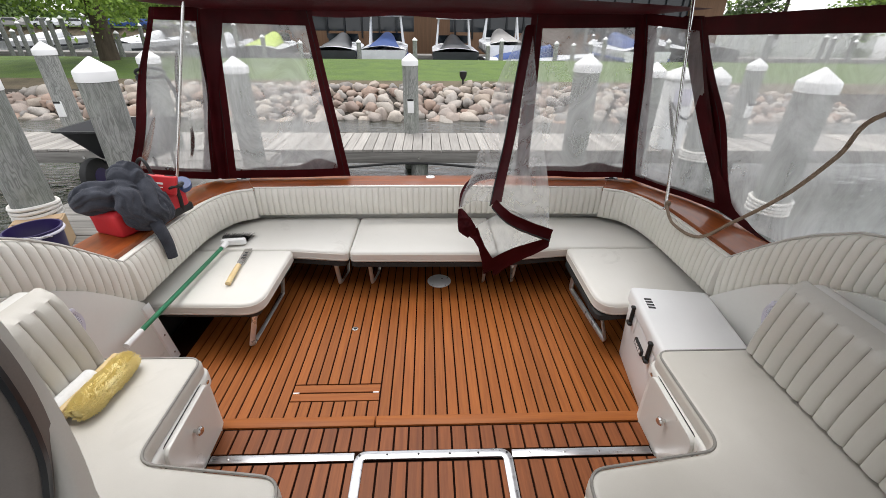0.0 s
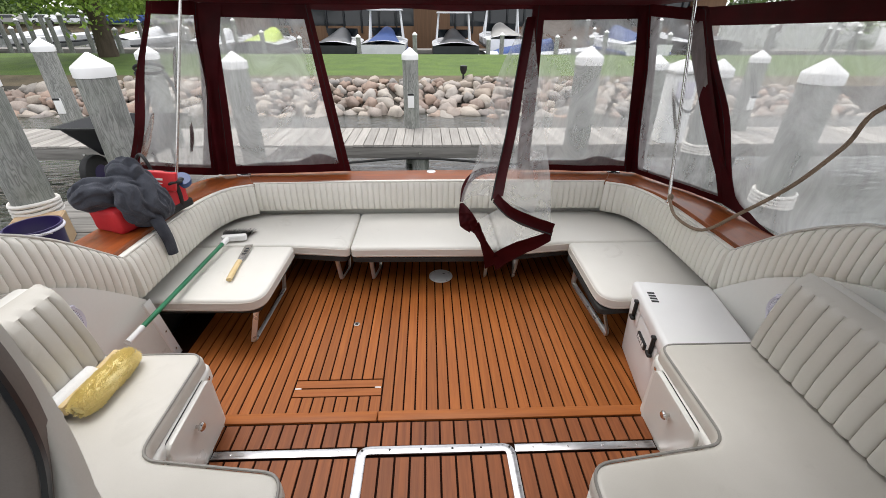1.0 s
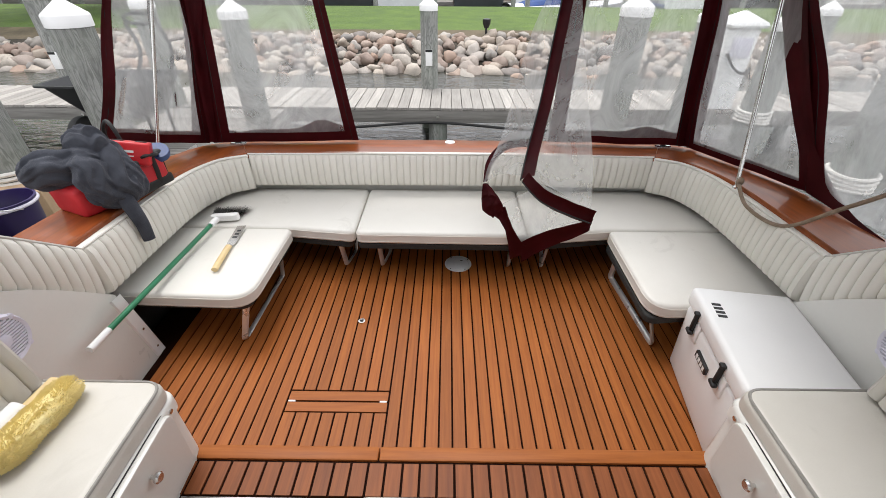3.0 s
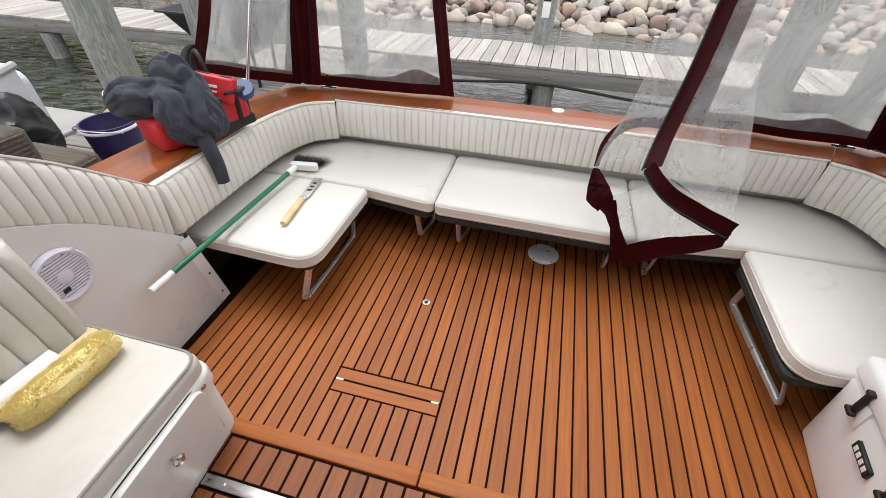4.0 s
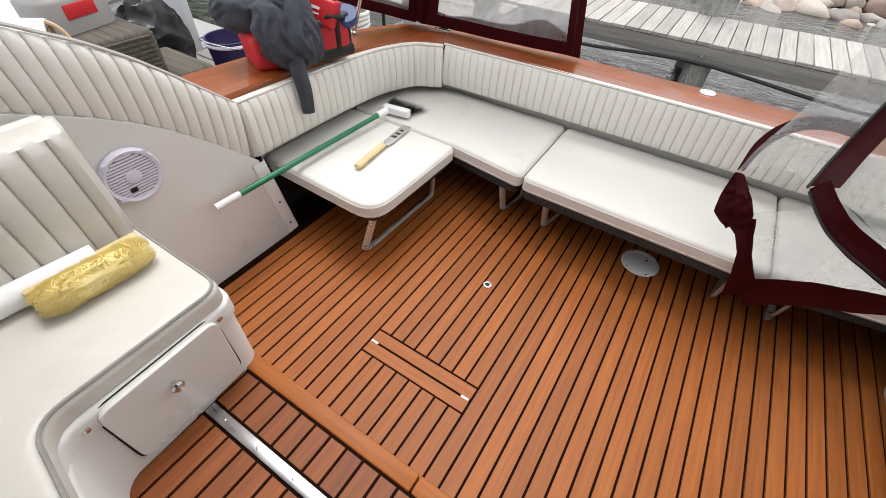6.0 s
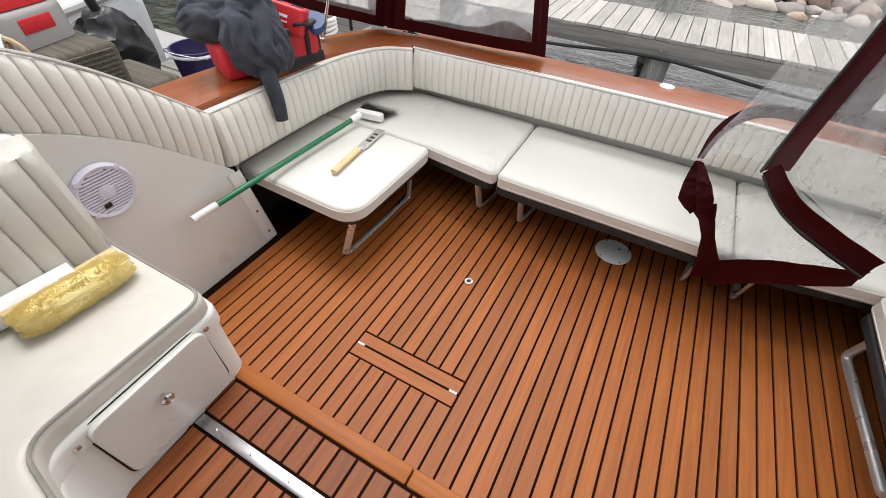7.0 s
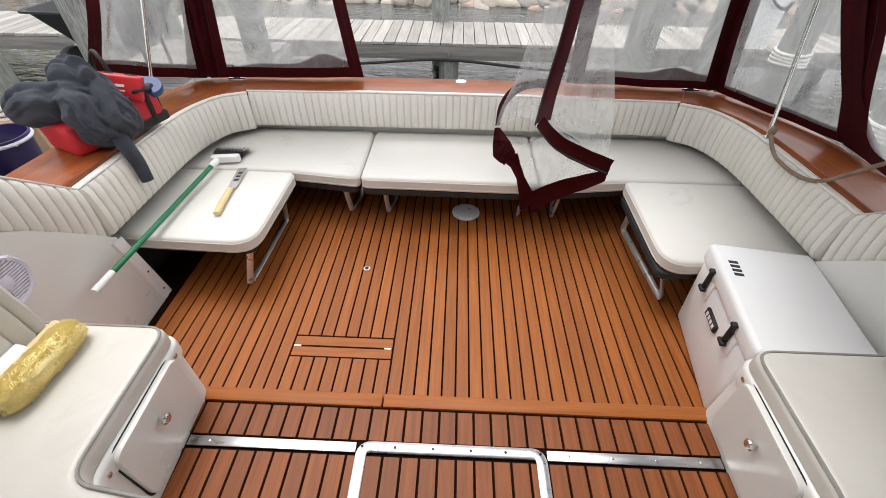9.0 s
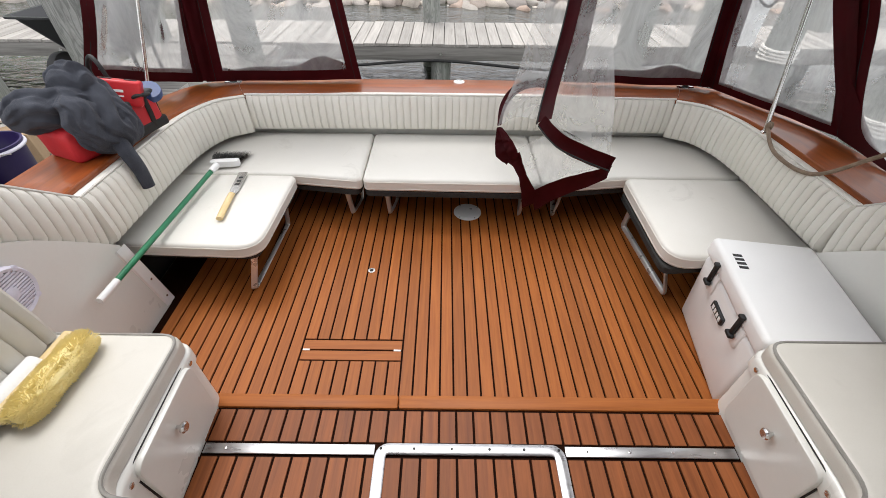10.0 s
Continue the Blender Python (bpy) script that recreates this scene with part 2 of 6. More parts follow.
def clear_vinyl(name, haze):
    """Clear flexible vinyl: mostly see-through, with scuffed haze and gloss."""
    m = bpy.data.materials.new(name)
    m.use_nodes = True
    nt = m.node_tree
    out = nt.nodes["Material Output"]
    nt.nodes.remove(nt.nodes["Principled BSDF"])
    tr, df, gl = nt.nodes.new("ShaderNodeBsdfTransparent"), nt.nodes.new("ShaderNodeBsdfTranslucent"), nt.nodes.new("ShaderNodeBsdfGlossy")
    d2 = nt.nodes.new("ShaderNodeBsdfDiffuse")
    tr.inputs["Color"].default_value = (0.97, 0.97, 0.96, 1)
    df.inputs["Color"].default_value = (0.85, 0.86, 0.86, 1)
    d2.inputs["Color"].default_value = (0.85, 0.86, 0.86, 1)
    gl.inputs["Roughness"].default_value = 0.22
    v = coords(nt, (1, 1, 0.6))
    scuff = noise_tex(nt, v, 3.5, 7, 0.65, 1.5)
    wave = noise_tex(nt, v, 7.0, 2)
    mr = nt.nodes.new("ShaderNodeMapRange")
    mr.inputs["From Min"].default_value, mr.inputs["From Max"].default_value = 0.3, 0.75
    mr.inputs["To Min"].default_value, mr.inputs["To Max"].default_value = haze * 0.55, haze * 1.5
    nt.links.new(scuff, mr.inputs["Value"])
    hz, m1, m2 = nt.nodes.new("ShaderNodeMixShader"), nt.nodes.new("ShaderNodeMixShader"), nt.nodes.new("ShaderNodeMixShader")
    hz.inputs[0].default_value = 0.5
    nt.links.new(df.outputs[0], hz.inputs[1])
    nt.links.new(d2.outputs[0], hz.inputs[2])
    nt.links.new(mr.outputs["Result"], m1.inputs[0])
    nt.links.new(tr.outputs[0], m1.inputs[1])
    nt.links.new(hz.outputs[0], m1.inputs[2])
    fr = nt.nodes.new("ShaderNodeFresnel")
    fr.inputs["IOR"].default_value = 1.14
    b = nt.nodes.new("ShaderNodeBump")
    b.inputs["Strength"].default_value, b.inputs["Distance"].default_value = 0.10, 0.02
    nt.links.new(wave, b.inputs["Height"])
    nt.links.new(b.outputs["Normal"], gl.inputs["Normal"])
    nt.links.new(b.outputs["Normal"], fr.inputs["Normal"])
    nt.links.new(fr.outputs[0], m2.inputs[0])
    nt.links.new(m1.outputs[0], m2.inputs[1])
    nt.links.new(gl.outputs[0], m2.inputs[2])
    nt.links.new(m2.outputs[0], out.inputs["Surface"])
    return m


CLEAR = clear_vinyl("clear_vinyl", 0.36)
CLEAR_SIDE = clear_vinyl("scuffed_clear_vinyl", 0.44)
HELM_GREY = mottled("worn_brown_grey_vinyl", (0.19, 0.165, 0.148), (0.26, 0.23, 0.21), 4, (0.4, 0.55), 260, 0.2, 0.001)
CLEAR_FLAP = clear_vinyl("clear_vinyl_flap", 0.30)


def water_material():
    m = principled("lake_water", (0.012, 0.016, 0.009), 0.03, 0, 0, 1.0)
    nt = m.node_tree
    v = coords(nt, (1.0, 2.2, 1.0))
    a, b = noise_tex(nt, v, 3.4, 4, 0.6, 0.6), noise_tex(nt, v, 0.7, 3)
    s = nt.nodes.new("ShaderNodeMath")
    nt.links.new(a, s.inputs[0])
    nt.links.new(b, s.inputs[1])
    bump(nt, s.outputs[0], 0.55, 0.07)
    setc(nt, ramp(nt, b, [(0.35, (0.008, 0.012, 0.006)), (0.7, (0.020, 0.024, 0.013))]))
    return m


CAULK.node_tree.nodes["Principled BSDF"].inputs["Specular IOR Level"].default_value = 0.04
WATER = water_material()
GRASS = mottled("mown_grass", (0.065, 0.115, 0.016), (0.12, 0.19, 0.028), 1.5, (0.8, 0.95), 40, 0.8, 0.03, wear=0.6)
SOIL = mottled("bank_soil", (0.075, 0.06, 0.035), (0.17, 0.135, 0.085), 2, (0.85, 0.95), 20, 0.8, 0.03)
# Soil darkened to paint the shade in the gaps between stones.
SHADE_SOIL = mottled("gap_shade_earth", (0.022, 0.018, 0.013), (0.055, 0.045, 0.032), 3, (0.7, 0.9), 20, 0.8, 0.03)
BOAT_WHITE = mottled("boat_white", (0.66, 0.67, 0.69), (0.74, 0.75, 0.77), 1.5, (0.2, 0.35), 40, 0.02, 0.001, wear=0.1)
BOAT_DARK = mottled("boat_dark", (0.015, 0.017, 0.02), (0.03, 0.035, 0.04), 2, (0.25, 0.4), 40)
COVER_BLUE = mottled("blue_cover", (0.015, 0.045, 0.17), (0.025, 0.07, 0.24), 3, (0.6, 0.8), 120)
LIME = mottled("lime_cover", (0.42, 0.55, 0.05), (0.50, 0.62, 0.10), 3, (0.5, 0.7), 120)
DARK_GLASS = principled("dark_glass", (0.02, 0.025, 0.03), 0.05)
BARK = mottled("tree_bark", (0.06, 0.045, 0.032), (0.11, 0.085, 0.06), 9, (0.9, 1.0), 40, 1.0, 0.03, stretch=(1, 1, 0.2))


def leaf_material(name, a, b):
    m = principled(name, a, 0.6)
    nt = m.node_tree
    g = nt.nodes.new("ShaderNodeNewGeometry")
    setc(nt, ramp(nt, g.outputs["Random Per Island"], [(0.0, a), (1.0, b)]))
    nt.nodes["Principled BSDF"].inputs["Transmission Weight"].default_value = 0.0
    return m


LEAF = leaf_material("fresh_leaves", (0.09, 0.17, 0.015), (0.26, 0.38, 0.05))
FAR_LEAF = leaf_material("far_leaves", (0.04, 0.08, 0.02), (0.14, 0.21, 0.045))


# ---- building helpers ----
def part(name, bm, mat, parent=None, label="", smooth=True):
    me = bpy.data.meshes.new(name)
    bmesh.ops.recalc_face_normals(bm, faces=bm.faces)
    bm.to_mesh(me)
    bm.free()
    me.materials.append(mat)
    if smooth:
        me.polygons.foreach_set("use_smooth", [True] * len(me.polygons))
        me.set_sharp_from_angle(angle=radians(38))
    ob = new(name, me)
    if parent is not None:
        ob.parent = parent
        ob.matrix_parent_inverse = parent.matrix_world.inverted()
    if label:
        tagged(ob, label)
    return ob


def thing(name, label, category, at=(0, 0, 0), group="", kind=""):
    ob = new(name)
    ob.empty_display_size = 0.05
    ob.matrix_world = Matrix.Translation(at)
    bpy.context.view_layer.update()
    return tagged(ob, label, category, group, kind)


def box(lo, hi, bevel=0.0, seg=2, bm=None, m=None):
    own = bmesh.new()
    r = bmesh.ops.create_cube(own, size=1)
    for v in own.verts:
        v.co = Vector([lo[i] + (v.co[i] + 0.5) * (hi[i] - lo[i]) for i in range(3)])
    if bevel:
        bmesh.ops.bevel(own, geom=own.edges[:], offset=bevel, segments=seg, profile=0.5, affect="EDGES")
    return joined(own, bm, m)


def joined(own, bm=None, m=None):
    if m is not None:
        bmesh.ops.transform(own, matrix=m, verts=own.verts)
    if bm is None:
        return own
    me = bpy.data.meshes.new("tmp")
    own.to_mesh(me)
    own.free()
    bm.from_mesh(me)
    bpy.data.meshes.remove(me)
    return bm


def fillet(pts, radii, n=5):
    """Rounds the corners of a closed outline."""
    out = []
    for i, p in enumerate(pts):
        p, a, b = Vector(p), Vector(pts[i - 1]), Vector(pts[(i + 1) % len(pts)])
        r = radii[i] if isinstance(radii, (list, tuple)) else radii
        if r <= 0:
            out.append(p)
            continue
        u, w = (a - p).normalized(), (b - p).normalized()
        half = max(u.angle(w) / 2, 0.05)
        d = min(r / math.tan(half), 0.48 * min((a - p).length, (b - p).length))
        s, e = p + u * d, p + w * d
        for k in range(n + 1):
            t = k / n
            out.append((1 - t) ** 2 * s + 2 * t * (1 - t) * p + t * t * e)
    return out


def prism(outline, z0, z1, bevel=0.0, seg=3, bm=None, m=None):
    own = bmesh.new()
    pts = [Vector((p[0], p[1])) for p in outline]
    n = len(pts)
    turn = 1 if sum(a.x * b.y - b.x * a.y for a, b in zip(pts, pts[1:] + pts[:1])) > 0 else -1
    push = []
    for i in range(n):
        d = (pts[(i + 1) % n] - pts[i]).normalized() + (pts[i] - pts[i - 1]).normalized()
        d = d.normalized() if d.length > 1e-6 else Vector((1, 0))
        push.append(Vector((-d.y, d.x)) * turn)
    levels = [(0.0, z0), (0.0, z1)]
    if bevel:
        arc = [(1 - math.cos(0.5 * math.pi * k / seg), math.sin(0.5 * math.pi * k / seg)) for k in range(seg + 1)]
        levels = [(bevel * (1 - b), z0 + bevel * (1 - math.sqrt(max(0, 1 - (1 - b) ** 2)))) for b in [k / seg for k in range(seg + 1)]]
        levels += [(bevel * a, z1 - bevel * (1 - s)) for a, s in arc] + [(bevel * 1.5, z1)]
        levels.insert(0, (bevel * 1.5, z0))
    rings = [[own.verts.new((*(p + q * d), z)) for p, q in zip(pts, push)] for d, z in levels]
    for a, b in zip(rings, rings[1:]):
        for i in range(n):
            own.faces.new((a[i], a[(i + 1) % n], b[(i + 1) % n], b[i]))
    own.faces.new(rings[0][::-1])
    own.faces.new(rings[-1])
    return joined(own, bm, m)


def tube(points, r, sides=8, closed=False, bm=None, flat=1.0, taper=None):
    """A round bar along a polyline. flat: squash of its second axis."""
    own = bmesh.new()
    pts = [Vector(p) for p in points]
    n = len(pts)
    rings = []
    side = None
    for i, p in enumerate(pts):
        a = pts[i - 1] if (i or closed) else p
        b = pts[(i + 1) % n] if (i < n - 1 or closed) else p
        d = (b - a).normalized()
        if side is None:
            side = d.orthogonal().normalized() if abs(d.z) > 0.95 else d.cross(Vector((0, 0, 1))).normalized()
        side = (side - d * side.dot(d)).normalized()
        up = d.cross(side)
        rr = r if taper is None else r * (1 + (taper - 1) * i / max(n - 1, 1))
        rings.append([own.verts.new(p + side * rr * math.cos(2 * math.pi * k / sides) + up * rr * flat * math.sin(2 * math.pi * k / sides)) for k in range(sides)])
    for i in range(n if closed else n - 1):
        q, w = rings[i], rings[(i + 1) % n]
        for k in range(sides):
            own.faces.new((q[k], q[(k + 1) % sides], w[(k + 1) % sides], w[k]))
    if not closed:
        own.faces.new(rings[0][::-1])
        own.faces.new(rings[-1])
    return joined(own, bm)


def smooth_line(pts, n=6):
    """A soft line through the points."""
    p = [Vector(x) for x in pts]
    p = [2 * p[0] - p[1]] + p + [2 * p[-1] - p[-2]]
    out = []
    for i in range(1, len(p) - 2):
        for k in range(n):
            t = k / n
            out.append(0.5 * ((2 * p[i]) + (p[i + 1] - p[i - 1]) * t + (2 * p[i - 1] - 5 * p[i] + 4 * p[i + 1] - p[i + 2]) * t * t + (3 * p[i] - p[i - 1] - 3 * p[i + 1] + p[i + 2]) * t ** 3))
    out.append(p[-2])
    return out


def grid(f, nu, nv, bm=None, close_u=False, caps=False):
    """A sheet of nu x nv cells from f(u, v)."""
    own = bmesh.new()
    vs = [[own.verts.new(f(i / nu, j / nv)) for j in range(nv + 1)] for i in range(nu if close_u else nu + 1)]
    for i in range(nu):
        for j in range(nv):
            k = (i + 1) % len(vs)
            own.faces.new((vs[i][j], vs[k][j], vs[k][j + 1], vs[i][j + 1]))
    if caps:
        own.faces.new(vs[0][::-1])
        own.faces.new(vs[-1])
    return joined(own, bm)


def lathe(profile, at=(0, 0, 0), sides=24, bm=None, m=None):
    """Turned shape from (radius, height) pairs."""
    own = bmesh.new()
    rings = [[own.verts.new((at[0] + r * math.cos(2 * math.pi * k / sides), at[1] + r * math.sin(2 * math.pi * k / sides), at[2] + z)) for k in range(sides)] for r, z in profile]
    for a, b in zip(rings, rings[1:]):
        for k in range(sides):
            own.faces.new((a[k], a[(k + 1) % sides], b[(k + 1) % sides], b[k]))
    for r in (rings[0][::-1], rings[-1]):
        own.faces.new(r)
    return joined(own, bm, m)


def blob(at, size, rough=0.25, sub=3, seed=0, freq=2.0, bm=None):
    own = bmesh.new()
    bmesh.ops.create_icosphere(own, subdivisions=sub, radius=1)
    for v in own.verts:
        d = 1 + rough * noise.noise(v.co * freq + Vector((seed * 7.3, seed * 3.1, 0)))
        v.co = Vector([at[i] + v.co[i] * size[i] * d for i in range(3)])
    return joined(own, bm)


def interp(table, x):
    xs, ys = [t[0] for t in table], [t[1] for t in table]
    return float(np.interp(x, xs, ys))


def at_length(pts, s):
    """Point and direction at length s along a polyline."""
    for a, b in zip(pts, pts[1:]):
        d = (b - a).length
        if s <= d or b is pts[-1]:
            return a + (b - a) * (s / d), (b - a).normalized()
        s -= d
    return pts[-1], (pts[-1] - pts[-2]).normalized()


CHANNEL = (0.0, 0.035, 0.11, 0.28, 0.5, 0.72, 0.89, 0.965)


def channel(u, count):
    """Share of the length and phase within its channel, with samples gathered at the stitched seams."""
    c, k = divmod(round(u * count * 8), 8)
    return (c + CHANNEL[k]) / count, CHANNEL[k]


def seam_depth(ph):
    """Depth of a stitched channel below its crown: a soft swell and a tight seam."""
    d = min(ph, 1 - ph)
    return 0.30 * (1 - math.sin(math.pi * ph)) + 0.70 * math.exp(-d / 0.045)


def pleated(line, low, high, thick, pitch, inward, lean=0.0, groove=0.010, tip=0.0):
    """A channelled cushion along a line in plan. low, high: heights as functions of the share of its length. inward: 1 or -1."""
    pts = [Vector((p[0], p[1])) for p in line]
    total = sum((b - a).length for a, b in zip(pts, pts[1:]))
    count = max(1, round(total / pitch))
    per = 8
    prof = [(0.0, 0.0), (0.45, 0.0), (0.8, 0.035), (1.0, 0.14), (1.06, 0.4), (1.04, 0.65), (1.0, 0.86), (0.8, 0.965), (0.45, 1.0), (0.0, 1.0)]

    def f(u, v):
        u, ph = channel(u, count)
        s = u * total
        p, d = at_length(pts, s)
        n = Vector((-d.y, d.x)) * inward
        k = prof[round(v * (len(prof) - 1))]
        g = groove * seam_depth(ph) if k[0] > 0.5 else 0.0
        end = min(s, total - s)
        e = 0.75 + 0.25 * min(1.0, end / 0.012) if k[0] > 0 else 1.0
        z0, z1 = low(u), high(u)
        sag = tip * math.sin(math.pi * ph) if k[1] > 0.9 else 0.0
        q = p + n * (thick * k[0] * e - g + lean * (1 - k[1]))
        return (q.x, q.y, z0 + (z1 - z0) * k[1] + sag)

    return grid(f, count * per, len(prof) - 1, caps=True)


def sew(parent, outline, z, r=0.005, mat=None, name="piping"):
    return part(name, tube([(p[0], p[1], z) for p in outline], r, 6, closed=True), mat or PIPING, parent)


def mirror(pts):
    return [(-p[0], *p[1:]) for p in pts][::-1]

# ---- boat shell ----
PITCH = 0.0575
DECK_Z = 0.245


def rim_z(y):
    return interp([(1.5, 0.715), (1.95, 0.70), (2.6, 0.665), (3.15, 0.615), (3.5, 0.575)], y)


hull = thing("boat_hull", "white gelcoat motor boat hull moored beside the dock", "boat", (0, 1, 0), kind="structure")
for s in (-1, 1):
    part("seat_bay_side", box((min(s * 1.64, s * 1.70), 2.0, -0.05), (max(s * 1.64, s * 1.70), 3.3, 0.58), 0.004), SHADE_LINER, hull)
    part("topside", grid(lambda u, v: (s * (1.82 + 0.06 * math.sin(v * math.pi) - 0.25 * v), -1.2 + 4.62 * u, 0.66 - 1.45 * v - 0.09 * u * (1 - v)), 24, 8), GELCOAT, hull)
    wing_back = [(0.4, 1.20), (0.9, 1.17), (1.2, 1.12), (1.41, 1.055), (1.55, 0.975), (1.65, 0.91), (1.73, 0.84), (1.9, 0.68)]
    part("side_deck", grid(lambda u, v: (s * (1.535 + 0.30 * v), -1.2 + 3.1 * u, (interp(wing_back, -1.2 + 3.1 * u) - 0.01) * (1 - v) + 0.69 * v), 40, 3), GELCOAT, hull)
WBOT = [(0.3, 1.02), (0.8, 1.00), (1.05, 0.965), (1.30, 0.885), (1.458, 0.812), (1.592, 0.732), (1.653, 0.688), (1.78, 0.575), (1.93, 0.425)]
for s in (-1, 1):
    top = [(1.93 - 0.09 * k, interp(WBOT, 1.93 - 0.09 * k) + 0.012) for k in range(19)]
    panel = [(-1.2, -0.05), (2.0, -0.05)] + top + [(-1.2, 1.03)]
    bm = bmesh.new()
    faces = []
    for x in (s * 1.463, s * 1.53):
        faces.append([bm.verts.new((x, y, z)) for y, z in panel])
        bm.faces.new(faces[-1])
    for i in range(len(panel)):
        j = (i + 1) % len(panel)
        bm.faces.new((faces[0][i], faces[0][j], faces[1][j], faces[1][i]))
    part("inner_side", bm, GELCOAT, hull)
# Bench shade is put into this panel's colour; a pale lining covers its top.
part("transom_liner", box((-1.6, 3.22, -0.05), (1.6, 3.30, 0.57), 0.004), SHADE_LINER, hull)
part("transom_lining", box((-1.6, 3.212, 0.27), (1.6, 3.2195, 0.57), 0.002), GELCOAT, hull)
for s in (-1, 1):
    part("side_lining", box((min(s * 1.632, s * 1.6395), 2.05, 0.27), (max(s * 1.632, s * 1.6395), 3.21, 0.57), 0.002), GELCOAT, hull)
part("transom", grid(lambda u, v: (-1.72 + 3.44 * u, 3.52 - 0.10 * v, 0.545 - 1.3 * v), 8, 4), GELCOAT, hull)
part("cabin_bulkhead", box((-1.9, -1.3, -0.05), (1.9, -1.2, 1.15), 0.01), GELCOAT, hull)

floor = tagged(part("floor", box((-1.6, 1.30, -0.06), (1.6, 3.25, -0.006)), CAULK), "black-caulked cockpit sole under the teak planks", "floor", kind="structure")
deck = tagged(part("bridge_deck", box((-1.5, -1.2, 0.0), (1.5, 1.33, DECK_Z - 0.006)), CAULK), "raised black-caulked bridge deck one step above the sole", "floor", kind="structure")
nosing = tagged(part("step_nosing", box((-0.9, 1.318, 0.205), (-0.245, 1.368, DECK_Z + 0.004), 0.006, 2), TEAK_X), "varnished teak nosing along the step edge", "step edge", kind="structure")
tagged(part("step_nosing", box((-0.241, 1.318, 0.205), (0.9, 1.368, DECK_Z + 0.004), 0.006, 2), TEAK_X), "varnished teak nosing along the step edge", "step edge", kind="structure")
tagged(part("step_riser", box((-1.5, 1.30, -0.006), (1.5, 1.335, 0.21), 0.002), TEAK_X), "teak riser below the step nosing", "step", kind="structure")

# ---- varnished coaming ----
IN_L = [(-1.52, 1.72), (-1.53, 1.932), (-1.55, 2.35), (-1.555, 2.65), (-1.53, 2.86), (-1.46, 3.03), (-1.33, 3.13)]
OUT_L = [(-1.80, 1.45), (-1.81, 1.85), (-1.82, 2.30), (-1.81, 2.75), (-1.78, 3.05), (-1.70, 3.32), (-1.52, 3.50)]


def coaming(name, inner, outer, mat):
    a, b = smooth_line([(*p, 0) for p in inner], 5), smooth_line([(*p, 0) for p in outer], 5)
    n = len(a) - 1
    ring = [(0.0, -0.034), (-0.008, -0.014), (0.0, -0.004), (0.012, 0.0), (0.5, 0.003), (0.988, 0.0), (1.0, -0.004), (1.008, -0.018), (1.0, -0.034)]

    def f(u, v):
        i = round(u * n)
        k = ring[round(v * (len(ring) - 1))]
        p = a[i] + (b[i] - a[i]) * k[0]
        return (p.x, p.y, rim_z(p.y) + k[1])

    return tagged(part(name, grid(f, n, len(ring) - 1), mat), "glossy varnished mahogany coaming cap around the cockpit", "coaming", kind="structure")


coaming("coaming_port", IN_L, OUT_L, VARNISH)
coaming("coaming_starboard", [(-x, y) for x, y in IN_L], [(-x, y) for x, y in OUT_L], VARNISH)
coaming("coaming_aft", [(-1.328, 3.13), (-0.7, 3.165), (0, 3.175), (0.7, 3.165), (1.328, 3.13)], [(-1.518, 3.50), (-0.7, 3.52), (0, 3.525), (0.7, 3.52), (1.518, 3.50)], VARNISH_X)


def fitting(x, y, round_one):
    z = rim_z(y) + 0.003
    if round_one:
        t = thing("deck_filler", "round white deck filler cap set in the varnished coaming", "deck fitting", (x, y, z))
        part("ring", lathe([(0.036, 0.0), (0.036, 0.006), (0.026, 0.009), (0.024, 0.006)], (x, y, z)), PLASTIC, t)
        part("cap", lathe([(0.022, 0.002), (0.022, 0.008), (0.012, 0.010)], (x, y, z), 16), STEEL, t)
    else:
        t = thing("flush_latch", "small stainless flush latch on the varnished coaming", "deck fitting", (x, y, z))
        part("plate", prism(fillet([(x - 0.055, y - 0.022), (x + 0.055, y - 0.022), (x + 0.055, y + 0.022), (x - 0.055, y + 0.022)], 0.02), z, z + 0.006, 0.002), STEEL, t)
        part("ring_pull", tube([(x + 0.02 * math.cos(k * 0.6), y + 0.014 * math.sin(k * 0.6), z + 0.008) for k in range(10)], 0.003, 6, True), BLACK_RUBBER, t)


fitting(0.0, 3.45, True)
fitting(-1.49, 3.38, False)
fitting(1.49, 3.38, False)

# ---- coaming cushions ----
side_line = smooth_line([(*p, 0) for p in IN_L[1:]], 6)


def coam_cushion(line, inward, at, share_low, share_high, pitch, label):
    t = thing("coaming_cushion", label, "cushion", at, "coaming cushions")
    part("pleated_pad", pleated(line, share_low, share_high, 0.055, pitch, inward, lean=0.012, tip=0.0), VINYL, t)
    edge = []
    pts = [Vector((p[0], p[1])) for p in line]
    total = sum((b - a).length for a, b in zip(pts, pts[1:]))
    for k in range(41):
        p, d = at_length(pts, total * k / 40)
        q = p + Vector((-d.y, d.x)) * inward * 0.036
        edge.append((q.x, q.y, share_high(k / 40) + 0.001))
    part("piping", tube(edge, 0.0055, 6), VINYL_SEAT, t)
    return t


LOW = lambda u: 0.435 - 0.055 * u
HIGH = lambda u: 0.678 - 0.068 * u
coam_cushion(side_line, -1, (-1.5, 2.5, 0.43), LOW, HIGH, 0.046, "cream pleated vinyl coaming cushion curving round the cockpit corner")
coam_cushion([(-p[0], p[1]) for p in side_line], 1, (1.5, 2.5, 0.43), LOW, HIGH, 0.046, "cream pleated vinyl coaming cushion curving round the cockpit corner")
AFT = [(-1.322, 3.165), (-0.66, 3.185), (0, 3.19), (0.66, 3.185), (1.322, 3.165)]
